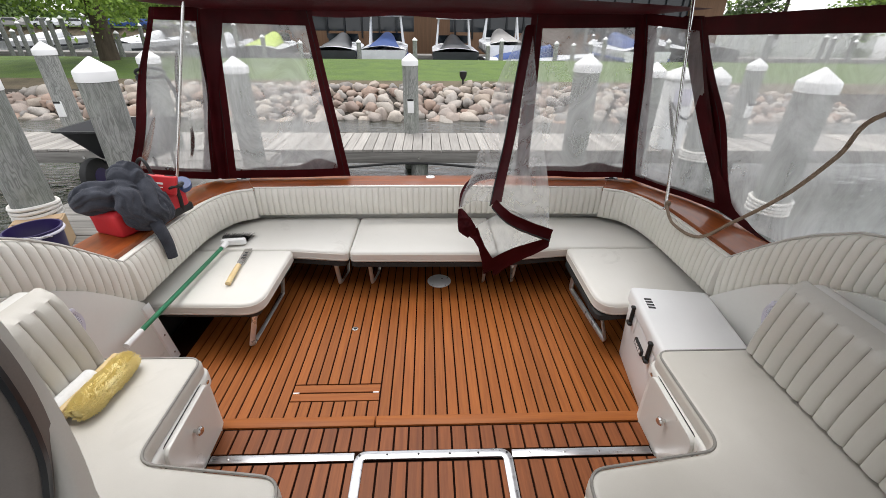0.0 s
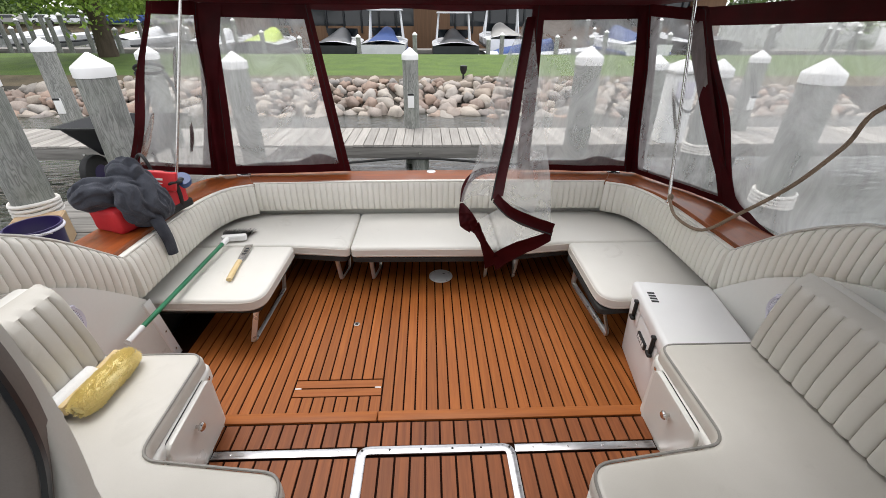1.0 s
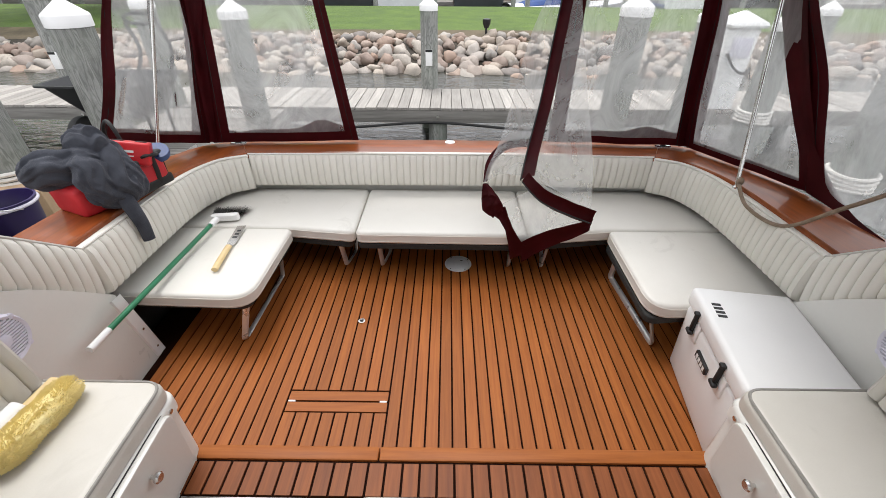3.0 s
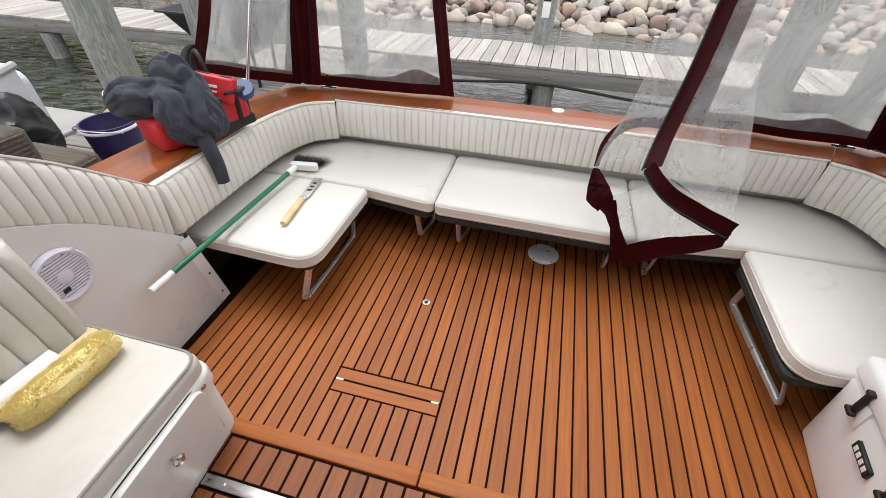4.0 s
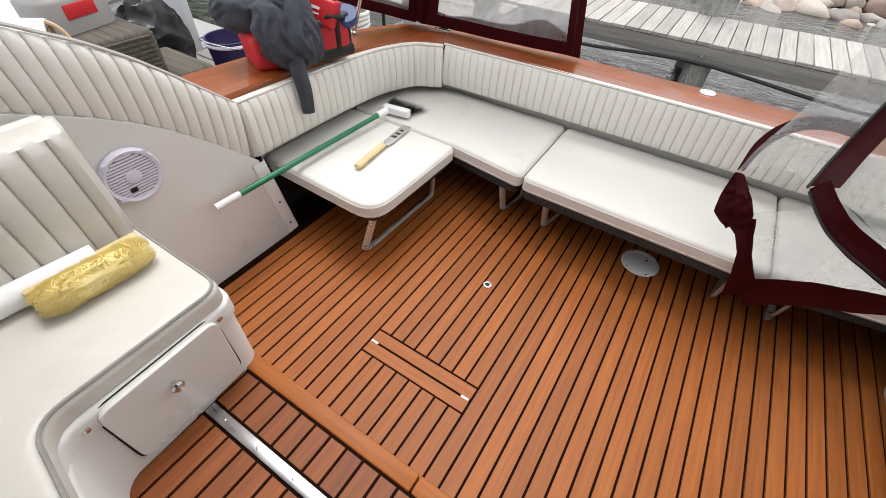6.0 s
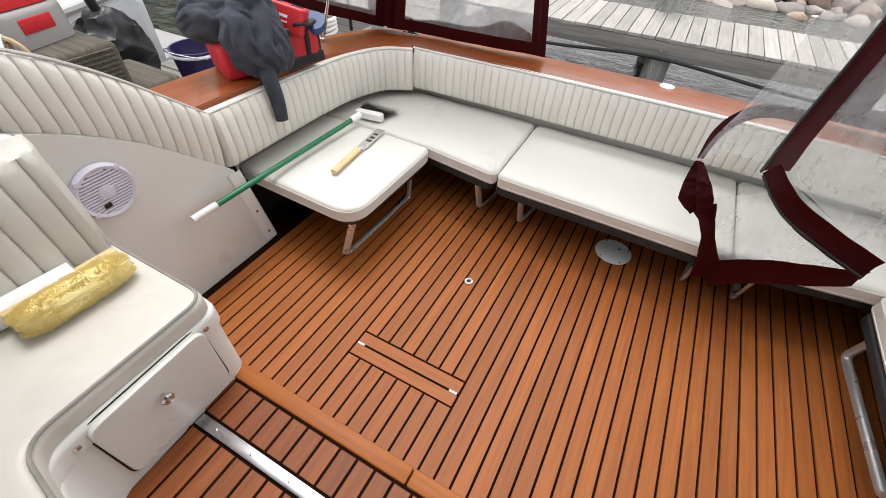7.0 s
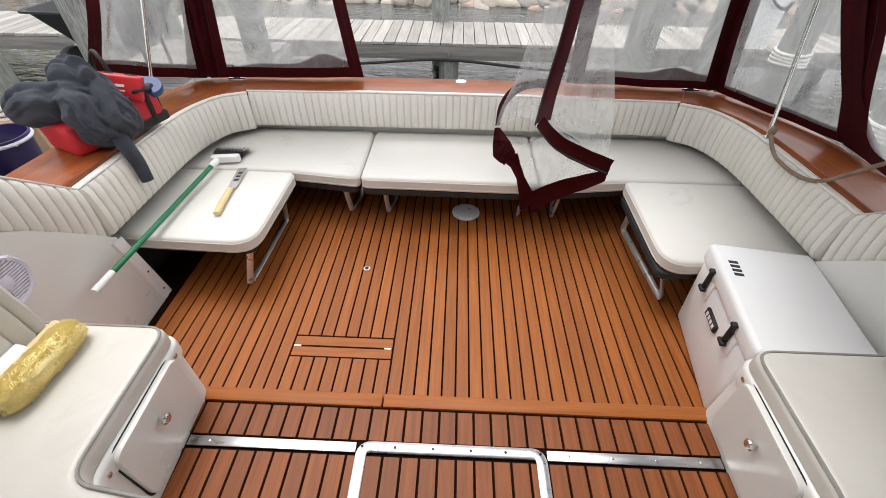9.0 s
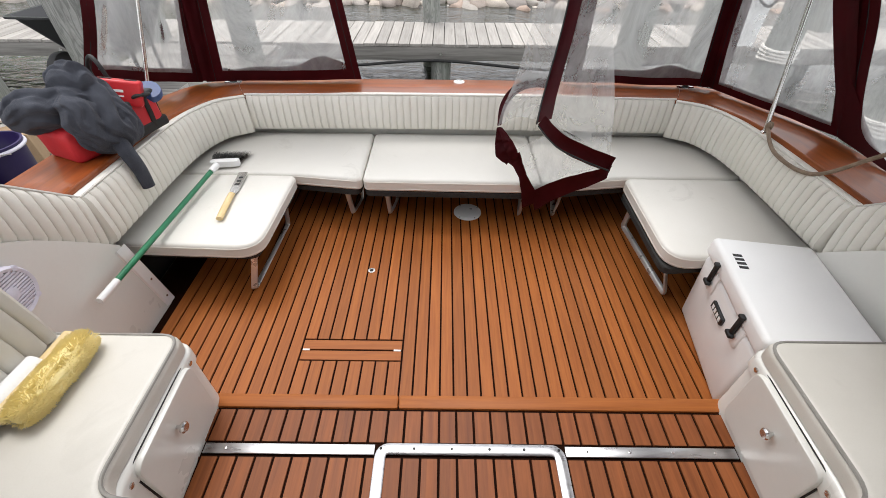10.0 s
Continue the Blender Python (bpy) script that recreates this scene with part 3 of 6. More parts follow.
coam_cushion(AFT, -1, (0, 3.17, 0.39), lambda u: 0.39, lambda u: 0.612, 0.044, "long cream pleated vinyl backrest along the transom")

WTOP = [(0.3, 1.225), (0.8, 1.20), (1.05, 1.165), (1.25, 1.125), (1.41, 1.075), (1.554, 0.993), (1.65, 0.925), (1.73, 0.857), (1.82, 0.775), (1.93, 0.675)]
for s in (-1, 1):
    t = thing("wing_cushion", "cream channelled vinyl bolster sweeping up along the cabin side", "cushion", (s * 1.5, 1.4, 0.8), "wing cushions")
    count = 40

    def wing(u, v, s=s):
        prof = [(0.0, 0.0), (0.45, 0.0), (0.8, 0.035), (1.0, 0.13), (1.07, 0.4), (1.05, 0.65), (1.0, 0.87), (0.8, 0.965), (0.45, 1.0), (0.0, 1.0)]
        k = prof[round(v * 9)]
        u, ph = channel(u, count)
        y = 1.925 - 1.6 * u
        z0, z1 = interp(WBOT, y), interp(WTOP, y)
        g = 0.011 * seam_depth(ph) if k[0] > 0.5 else 0.0
        e = 0.75 + 0.25 * min(1.0, min(u, 1 - u) * 1.6 / 0.012) if k[0] > 0 else 1.0
        slant = 0.02 - 0.10 * u
        return (s * (1.53 - 0.06 * k[0] * e + g), y + slant * (k[1] - 0.5), z0 + (z1 - z0) * k[1])

    part("pleated_pad", grid(wing, count * 8, 9, caps=True), VINYL, t)
    part("piping", tube([(s * 1.488, 1.92 - 1.6 * k / 50, interp(WTOP, 1.92 - 1.6 * k / 50) + 0.002) for k in range(51)], 0.006, 6), PIPING, t)

# ---- lounge seats ----
SEAT, BASE = 0.345, 0.262


def cushion(outline, z0, z1, r, crown, seed):
    """A soft upholstered pad with rounded edges and a slightly crowned, uneven top."""
    pts = []
    for a, b in zip(outline, outline[1:] + outline[:1]):
        n = max(1, round((Vector(b) - Vector(a)).length / 0.035))
        pts += [Vector((a[0], a[1])).lerp(Vector((b[0], b[1])), k / n) for k in range(n)]
    n = len(pts)
    mid = sum(pts, Vector((0, 0))) / n
    turn = 1 if sum(a.x * b.y - b.x * a.y for a, b in zip(pts, pts[1:] + pts[:1])) > 0 else -1
    push = []
    for i in range(n):
        d = (pts[(i + 1) % n] - pts[i - 1]).normalized()
        push.append(Vector((-d.y, d.x)) * turn)
    own = bmesh.new()
    rings = [[own.verts.new((*(p + q * r), z0)) for p, q in zip(pts, push)]]
    for k in range(5):
        a = 0.5 * math.pi * k / 4
        rings.append([own.verts.new((*(p + q * 0.6 * r * (1 - math.sin(a))), z0 + 0.6 * r * (1 - math.cos(a)))) for p, q in zip(pts, push)])
    for k in range(5):
        a = 0.5 * math.pi * k / 4
        rings.append([own.verts.new((*(p + q * r * (1 - math.cos(a))), z1 - r * (1 - math.sin(a)))) for p, q in zip(pts, push)])
    inner = [p + q * r for p, q in zip(pts, push)]
    for f in (0.93, 0.84, 0.7, 0.5, 0.25):
        ring = []
        for p in inner:
            c = mid + (p - mid) * f
            ring.append(own.verts.new((c.x, c.y, z1 + crown * (1 - f ** 4) + 0.0025 * noise.noise(Vector((c.x * 7, c.y * 7, seed))))))
        rings.append(ring)
    for a, b in zip(rings, rings[1:]):
        for i in range(n):
            own.faces.new((a[i], a[(i + 1) % n], b[(i + 1) % n], b[i]))
    own.faces.new(rings[0][::-1])
    top = own.verts.new((mid.x, mid.y, z1 + crown))
    for i in range(n):
        own.faces.new((rings[-1][i], rings[-1][(i + 1) % n], top))
    return own


def lounge(outline, radii, label, r=0.022):
    cx, cy = sum(p[0] for p in outline) / len(outline), sum(p[1] for p in outline) / len(outline)
    t = thing("seat_cushion", label, "seat cushion", (cx, cy, BASE), "lounge seat cushions")
    o = fillet(outline, [max(r_, 0.04) for r_ in radii], 6)
    part("pad", cushion(o, BASE + 0.002, SEAT - 0.003, r, 0.005, cx * 3), VINYL_SEAT, t)
    inner = [(p[0] + (cx - p[0]) * 0.004, p[1] + (cy - p[1]) * 0.004) for p in o]
    sew(t, inner, SEAT - 0.022, 0.0035, VINYL)
    sew(t, inner, BASE + 0.018, 0.0035, VINYL)
    return t


lounge([(-0.562, 3.195), (-1.62, 3.195), (-1.62, 2.672), (-0.95, 2.665), (-0.562, 2.615)], [0.02, 0.1, 0.02, 0.02, 0.025], "cream vinyl transom seat cushion in the corner")
lounge([(0.455, 3.19), (-0.554, 3.19), (-0.554, 2.612), (0.455, 2.60)], [0.02, 0.02, 0.025, 0.025], "cream vinyl transom seat cushion in the middle")
lounge([(1.62, 3.195), (0.463, 3.195), (0.463, 2.602), (0.95, 2.668), (1.62, 2.675)], [0.1, 0.02, 0.025, 0.02, 0.02], "cream vinyl transom seat cushion in the corner")
LSIDE = [(-1.62, 2.658), (-1.62, 2.05), (-0.945, 2.03), (-0.935, 2.655)]
lounge(LSIDE, [0.02, 0.03, 0.12, 0.03], "cream vinyl side seat cushion with a scuffed front corner")
lounge([(1.62, 2.05), (1.62, 2.66), (0.94, 2.665), (0.93, 1.985)], [0.02, 0.02, 0.03, 0.12], "cream vinyl side seat cushion beside the cooler")


def seat_base(outline, legs, label):
    cx, cy = sum(p[0] for p in outline) / len(outline), sum(p[1] for p in outline) / len(outline)
    t = thing("folding_bench", label, "bench", (cx, cy, 0), "lounge benches")
    part("board", prism(fillet(outline, 0.05), BASE - 0.036, BASE, 0.010), WICKER, t)
    for pts in legs:
        part("leg", tube(smooth_bar(pts), 0.017, 8, flat=0.45), LEG_STEEL, t, "bent chromed flat bar")
    return t


def smooth_bar(pts, r=0.03):
    """A bar with its bends rounded."""
    p = [Vector(q) for q in pts]
    out = [p[0]]
    for a, b, c in zip(p, p[1:], p[2:]):
        u, w = (a - b).normalized(), (c - b).normalized()
        out += [b + u * r * (1 - k / 3) ** 2 + w * r * (k / 3) ** 2 for k in range(4)]
    return out + [p[-1]]


seat_base([(-1.58, 2.645), (-1.58, 2.085), (-0.985, 2.075), (-0.955, 2.645)], [[(-1.02, 2.12, 0.232), (-1.065, 2.07, 0.012), (-1.05, 2.62, 0.012), (-1.0, 2.56, 0.232)]], "black mesh side bench on a chromed loop leg")
seat_base([(1.58, 2.07), (1.58, 2.645), (0.935, 2.65), (0.928, 2.00)], [[(1.0, 2.12, 0.232), (1.055, 2.07, 0.012), (1.02, 2.64, 0.012), (0.99, 2.56, 0.232)]], "black mesh side bench on a chromed loop leg")
afl = lambda x: [(x, 2.665, 0.232), (x, 2.735, 0.014), (x + 0.03, 2.90, 0.014), (x + 0.035, 2.96, 0.232)]
seat_base([(-0.575, 3.17), (-1.54, 3.10), (-1.54, 2.70), (-0.95, 2.68), (-0.575, 2.622)], [afl(-0.665)], "black mesh transom bench on chromed bar legs")
seat_base([(0.445, 3.17), (-0.54, 3.17), (-0.555, 2.618), (0.455, 2.606)], [afl(-0.43), afl(0.385)], "black mesh transom bench on chromed bar legs")
seat_base([(1.54, 3.10), (0.475, 3.17), (0.465, 2.61), (0.95, 2.685), (1.54, 2.705)], [afl(0.60)], "black mesh transom bench on chromed bar legs")

# end plate that closes each side panel next to the bench
for s in (-1, 1):
    t = thing("end_plate", "painted metal end strip with screws at the side panel edge", "trim plate", (s * 1.47, 1.97, 0), "end plates")
    part("plate", grid(lambda u, v: (s * (1.456 + 0.010 * (abs(u - 0.5) > 0.45)), 1.885 + 0.07 * u + 0.075 * (1 - v), 0.005 + 0.425 * v), 8, 4), PLASTIC, t)
    for z in (0.06, 0.2, 0.34):
        part("screw", lathe([(0.006, 0), (0.006, 0.002), (0.003, 0.003)], sides=10, m=Matrix.Translation((s * 1.4545, 1.92 + 0.075 * (1 - z / 0.43), z)) @ pose(0, 0, 0, 0, -s * 90, 0)), STEEL, t)

# ---- side consoles with seat cushions ----
SEAT_TOP = 0.592
for s in (-1, 1):
    side = "port" if s < 0 else "starboard"
    t = thing("seat_console", "moulded white gelcoat seat console with a locker door", "seat locker", (s * 1.1, 1.0, DECK_Z), "seat consoles")
    shape = [(s * 0.862, 1.375), (s * 0.845, 0.93), (s * 0.42, 0.88), (s * 0.40, -1.1), (s * 1.455, -1.1), (s * 1.455, 1.375)]
    o = fillet(shape, [0.06, 0.08, 0.08, 0.06, 0.06, 0.06], 6)
    part("moulding", prism(o, 0.0, 0.505, 0.03, 4), GELCOAT, t)
    lip = fillet([(s * 0.856, 1.383), (s * 0.839, 0.924), (s * 0.413, 0.873), (s * 0.39, -1.1), (s * 1.455, -1.1), (s * 1.455, 1.383)], [0.06, 0.08, 0.08, 0.04, 0.04, 0.04], 6)
    part("lip", prism(lip, 0.478, 0.535, 0.016, 3), GELCOAT, t)
    # locker door standing a little open at its top
    door = bmesh.new()
    prism(fillet([(-0.15, -0.125), (0.15, -0.125), (0.15, 0.125), (-0.15, 0.125)], 0.035, 5), -0.008, 0.008, 0.004, 2, door)
    m = Matrix.Translation((s * 0.8465, 1.158, 0.40)) @ pose(0, 0, 0, 90, 0, -92.2 * s) @ pose(0, 0, 0, 1.8, 0, 0)
    bmesh.ops.transform(door, matrix=m, verts=door.verts)
    d = part("locker_door", door, GELCOAT, t)
    part("knob", lathe([(0.006, 0.0), (0.006, 0.012), (0.015, 0.016), (0.0165, 0.024), (0.012, 0.029), (0.004, 0.030)], sides=18, m=Matrix.Translation((s * 0.838, 1.154, 0.447)) @ pose(0, 0, 0, 0, -90 * s, 0)), STEEL, d, "polished chrome knob")
    # Black plate behind the door stands for the shade in its gap.
    part("gap_shade_plate", prism(fillet([(-0.156, -0.13), (0.156, -0.13), (0.154, 0.131), (-0.154, 0.131)], 0.036, 5), -0.002, 0.002, m=Matrix.Translation((s * 0.853, 1.158, 0.40)) @ pose(0, 0, 0, 90, 0, -92.2 * s)), BLACK_RUBBER, t, "black plate standing in for the door gap's shade")
    for yy_, zz_ in ((1.32, 0.507), (0.985, 0.502)):
        part("snap", lathe([(0.008, 0), (0.008, 0.003), (0.004, 0.005)], sides=12, m=Matrix.Translation((s * (0.841 + 0.037 * (yy_ - 0.985)), yy_, zz_)) @ pose(0, 0, 0, 0, -90 * s, 0)), STEEL, t)
    c = thing("console_seat", "cream vinyl console seat with grey piping and channelled backrest", "seat", (s * 1.1, 0.8, 0.536), "console seats")
    co = fillet([(s * 0.862, 1.372), (s * 0.855, 0.94), (s * 0.42, 0.885), (s * 0.395, -1.05), (s * 1.40, -1.05), (s * 1.40, 1.372)], [0.055, 0.07, 0.075, 0.05, 0.05, 0.05], 6)
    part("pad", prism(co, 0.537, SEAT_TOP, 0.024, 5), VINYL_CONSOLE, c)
    sew(c, [(p[0] + s * 0.008 * (abs(p[0]) < 1.0), p[1] - 0.008 * (p[1] > 1.3)) for p in co], SEAT_TOP - 0.005, 0.005, SEAM_GREY)
    # leaning channelled backrest
    n_ch = 19

    def back(u, v, s=s):
        prof = [(0.0, 0.0), (0.6, 0.0), (1.0, 0.05), (1.08, 0.3), (1.06, 0.6), (1.0, 0.86), (0.86, 0.95), (0.45, 1.0), (0.0, 1.0)]
        k = prof[round(v * 8)]
        u, ph = channel(u, n_ch)
        y = 1.365 - 1.05 * u
        g = 0.012 * seam_depth(ph) if 0.9 < k[0] and k[1] < 0.88 else 0.0
        e = 0.5 + 0.5 * min(1.0, min(u, 1 - u) * 1.05 / 0.02)
        return (s * (1.285 + 0.050 * k[1] - 0.085 * k[0] * e + g), y, SEAT_TOP + 0.002 + 0.315 * k[1])

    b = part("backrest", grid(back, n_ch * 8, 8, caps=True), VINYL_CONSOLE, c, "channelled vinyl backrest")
    part("back_shell", box((min(s * 1.336, s * 1.40), 0.33, SEAT_TOP + 0.01), (max(s * 1.336, s * 1.40), 1.362, 0.902), 0.018, 3), GELCOAT, b)

# ---- speakers ----
for s in (-1, 1):
    m = Matrix.Translation((s * 1.458, 1.485, 0.62)) @ pose(0, 0, 0, 0, -90 * s, 0)
    t = thing("speaker", "round pale lilac marine loudspeaker in the side panel", "loudspeaker", (s * 1.458, 1.485, 0.62), "speakers")
    part("bezel", lathe([(0.090, 0.0), (0.090, 0.012), (0.084, 0.022), (0.074, 0.018), (0.072, 0.006)], sides=40, m=m), SPEAKER_P, t)
    part("cone", lathe([(0.0715, 0.0065), (0.05, 0.0075), (0.02, 0.010)], sides=32, m=m), BLACK_PLASTIC, t, "dark cone behind the grille")
    gr = bmesh.new()
    for k in range(-7, 8):
        w = math.sqrt(max(0, 0.073 ** 2 - (k * 0.0098) ** 2))
        box((k * 0.0098 - 0.0032, -w, 0.012), (k * 0.0098 + 0.0032, w, 0.018), bm=gr, m=m)
    part("grille", gr, SPEAKER_P, t)
    part("maker_mark", box((0.035, -0.030, 0.0185), (0.050, -0.008, 0.0200), m=m), BLACK_RUBBER, t, "small dark mark")
    part("hub", lathe([(0.024, 0.012), (0.024, 0.020), (0.014, 0.023)], sides=20, m=m), SPEAKER_P, t)
    for k in range(4):
        a = k * math.pi / 2 + 0.78
        part("lug", lathe([(0.010, 0.010), (0.010, 0.0205), (0.006, 0.0215)], sides=10, m=m @ Matrix.Translation((0.083 * math.cos(a), 0.083 * math.sin(a), 0))), SPEAKER_P, t)

# ---- aluminium hatch trim on the bridge deck ----
t = thing("deck_trim", "scratched aluminium trim strips framing the deck hatch", "metal trim", (0, 1.18, DECK_Z))
for a, b in ((-0.846, -0.305), (0.301, 0.846)):
    part("strip", box((a, 1.164, DECK_Z - 0.002), (b, 1.196, DECK_Z + 0.004), 0.0015), ALU, t)
    for k in range(4):
        x = a + (b - a) * (k + 0.5) / 4
        part("screw", lathe([(0.0045, 0), (0.0045, 0.0015), (0.002, 0.002)], (x, 1.18, DECK_Z + 0.004), 8), STEEL, t)
bend = fillet([(-0.286, 0.35), (-0.286, 1.183), (0.282, 1.183), (0.282, 0.35)], [0, 0.03, 0.03, 0], 6)
side_dir = []
for i, q in enumerate(bend):
    d = (bend[min(i + 1, len(bend) - 1)] - bend[max(i - 1, 0)]).normalized()
    side_dir.append(Vector((-d.y, d.x)))
RIM = ((-0.0175, -0.002), (-0.0175, 0.0045), (-0.0155, 0.006), (0.0155, 0.006), (0.0175, 0.0045), (0.0175, -0.002))


def frame_strip(u, v):
    i, k = round(u * (len(bend) - 1)), RIM[round(v * 5)]
    q = bend[i] + side_dir[i] * k[0]
    return (q.x, q.y, DECK_Z + k[1])


fr = grid(frame_strip, len(bend) - 1, 5)
part("hatch_frame", fr, ALU, t)
for x in (-0.285, -0.18, -0.06, 0.06, 0.17, 0.28):
    part("screw", lathe([(0.0045, 0), (0.0045, 0.0015), (0.002, 0.002)], (x, 1.183, DECK_Z + 0.006), 8), BLACK_RUBBER, t)

# ---- deck fittings in the sole ----
t = thing("deck_plate", "round white plastic inspection plate in the teak floor", "deck plate", (0.06, 2.775, 0.001))
part("rim", lathe([(0.088, 0.0), (0.088, 0.004), (0.070, 0.006), (0.068, 0.004)], (0.06, 2.775, 0.001), 40), PLASTIC, t)
part("lid", lathe([(0.067, 0.001), (0.067, 0.0055), (0.04, 0.006)], (0.06, 2.775, 0.001), 36), PLASTIC, t)
for a in (0.6, 2.2, 4.0, 5.3):
    part("screw", lathe([(0.004, 0), (0.004, 0.001)], (0.06 + 0.078 * math.cos(a), 2.775 + 0.078 * math.sin(a), 0.0055), 8), STEEL, t)
part("key_hole", box((0.075, 2.80, 0.0068), (0.09, 2.806, 0.0085)), BLACK_RUBBER, t)
t = thing("floor_latch", "small chromed lift ring set into the teak hatch", "latch", (-0.484, 2.232, 0.001))
part("ring", lathe([(0.019, 0.0), (0.019, 0.003), (0.011, 0.0035), (0.010, 0.002)], (-0.484, 2.232, 0.001), 20), STEEL, t)
part("lock_core", lathe([(0.0095, 0.0), (0.0095, 0.0025)], (-0.484, 2.232, 0.001), 14), BLACK_RUBBER, t)

# ---- canvas enclosure ----
def roof(u, v):
    x, y = -1.74 + 3.48 * u, 3.02 + 0.40 * v
    edge = interp([(-1.3, 1.98), (1.0, 1.95), (2.0, 1.90), (2.6, 1.83), (3.2, 1.785), (3.42, 1.765)], y)
    return (x * (1 if y < 3.0 else 1 - 0.14 * (y - 3.0) / 0.42), y, edge + 0.11 * (1 - (abs(x) / 1.74) ** 2.2) * interp([(-1.3, 1), (2.4, 1), (3.42, 0.02)], y))


bm = grid(roof, 36, 10)
bmesh.ops.solidify(bm, geom=bm.faces[:], thickness=0.006)
canopy = tagged(part("canopy", bm, CANVAS), "dark maroon canvas canopy over the cockpit, gap added amidships for light", "canopy", kind="structure")
# Unseen panels added to shade the consoles; the gap left between lets light in.
for nm, xa, xb, ya, yb in (("side_light_block", 0.86, 1.74, 1.202, 3.018), ("forward_light_block", -1.75, 1.75, -1.3, 1.20)):
    bm = grid(lambda u, v: (xa + (xb - xa) * u, ya + (yb - ya) * v, 1.94 + 0.12 * (1 - ((xa + (xb - xa) * u) / 1.75) ** 2)), 20, 12)
    bmesh.ops.solidify(bm, geom=bm.faces[:], thickness=0.006)
    part(nm, bm, CANVAS, canopy)
part("aft_valance", grid(lambda u, v: (-1.50 + 3.0 * u, 3.405 + 0.006 * math.sin(u * 37) * v, 1.782 - 0.045 * v - 0.008 * math.sin(u * 23 + 1) * v), 60, 3), CANVAS, canopy, "hanging canvas hem")
part("aft_bow", tube([(-1.46 + 2.92 * k / 10, 3.33, 1.80) for k in range(11)], 0.011, 8), STEEL, canopy, "stainless canopy bow")


def curtain(name, bl, br, tr, tl, bw, label, mat=None, wavy=0.012, seed=0.0, hem=None):
    """A clear vinyl curtain with canvas borders. bw: borders at its start, end, bottom, top as shares."""
    bl, br, tr, tl = Vector(bl), Vector(br), Vector(tr), Vector(tl)
    out = (br - bl).cross(tl - bl).normalized()
    l, r, b, tp = bw

    def P(u, v):
        p = (bl * (1 - u) + br * u) * (1 - v) + (tl * (1 - u) + tr * u) * v
        w = wavy * math.sin(math.pi * min(1, max(0, 1 - v))) + wavy * 0.6 * (1 - v)
        return p + out * (w * noise.noise(Vector((u * 4.0 + seed, v * 2.0, seed)))) * 2.0

    t = thing(name, label, "boat curtain", bl, "enclosure curtains")
    part("clear_pane", grid(lambda u, v: P(l + (1 - l - r) * u, b * 0.7 + (1 - b * 0.7 - tp) * v), 20, 16), mat or CLEAR, t, "hazy clear vinyl")
    hemline = hem or (lambda u: b)
    strips = [("side_border", 0, l, 0, 1, 3, 16), ("side_border", 1 - r, 1, 0, 1, 3, 16), ("top_border", l, 1 - r, 1 - tp, 1, 20, 3)]
    for nm, u0, u1, v0, v1, nu, nv in strips:
        if u1 - u0 < 1e-4 or v1 - v0 < 1e-4:
            continue
        g = grid(lambda u, v: P(u0 + (u1 - u0) * u, v0 + (v1 - v0) * v) - out * 0.002, nu, nv)
        bmesh.ops.solidify(g, geom=g.faces[:], thickness=0.004)
        part(nm, g, CANVAS, t)
    if b > 0:
        g = grid(lambda u, v: P(l + (1 - l - r) * u, hemline(u) * v) - out * 0.002, 30, 3)
        bmesh.ops.solidify(g, geom=g.faces[:], thickness=0.004)
        part("bottom_border", g, CANVAS, t)
    for u in (l * 0.5, 1 - r * 0.5):
        zz = [P(u, k / 12) - out * 0.006 for k in range(13)]
        part("zip", tube(zz, 0.005, 6), BLACK_RUBBER, t, "black zip")
    return t


bump_hem = lambda u: 0.078 + 0.055 * math.exp(-((u - 0.82) / 0.15) ** 2) - 0.015 * math.exp(-((u - 0.1) / 0.1) ** 2)
aft_port = curtain("aft_curtain", (-1.655, 3.36, 0.60), (-0.655, 3.455, 0.595), (-0.80, 3.40, 1.765), (-1.49, 3.36, 1.78), (0.115, 0.085, 0.08, 0.075), "clear vinyl aft curtain with maroon canvas borders", seed=1.3, hem=bump_hem)
aft_starboard = curtain("aft_curtain", (0.70, 3.455, 0.595), (1.60, 3.38, 0.60), (1.44, 3.37, 1.78), (0.70, 3.40, 1.765), (0.115, 0.03, 0.06, 0.075), "clear vinyl aft curtain with maroon canvas borders", seed=4.1, hem=lambda u: 0.075 + 0.035 * math.exp(-((u - 0.72) / 0.15) ** 2))
curtain("corner_curtain", (-1.87, 2.68, 0.85), (-1.665, 3.34, 0.605), (-1.50, 3.34, 1.78), (-1.66, 3.05, 1.77), (0.10, 0.10, 0.07, 0.07), "clear vinyl corner curtain hanging loose at its free edge", seed=7.7, wavy=0.03)
corner_starboard = curtain("corner_curtain", (1.62, 3.36, 0.61), (1.83, 2.48, 0.68), (1.66, 2.98, 1.74), (1.46, 3.36, 1.78), (0.10, 0.08, 0.05, 0.06), "clear vinyl corner curtain zipped to its neighbours", seed=9.2, wavy=0.02)
side_starboard = curtain("side_curtain", (1.835, 2.46, 0.685), (1.84, -1.2, 0.95), (1.74, -1.2, 1.86), (1.650, 3.08, 1.75), (0.03, 0.0, 0.0, 0.09), "large clear vinyl side curtain with a maroon top hem", seed=12.5, wavy=0.03, mat=CLEAR_SIDE)


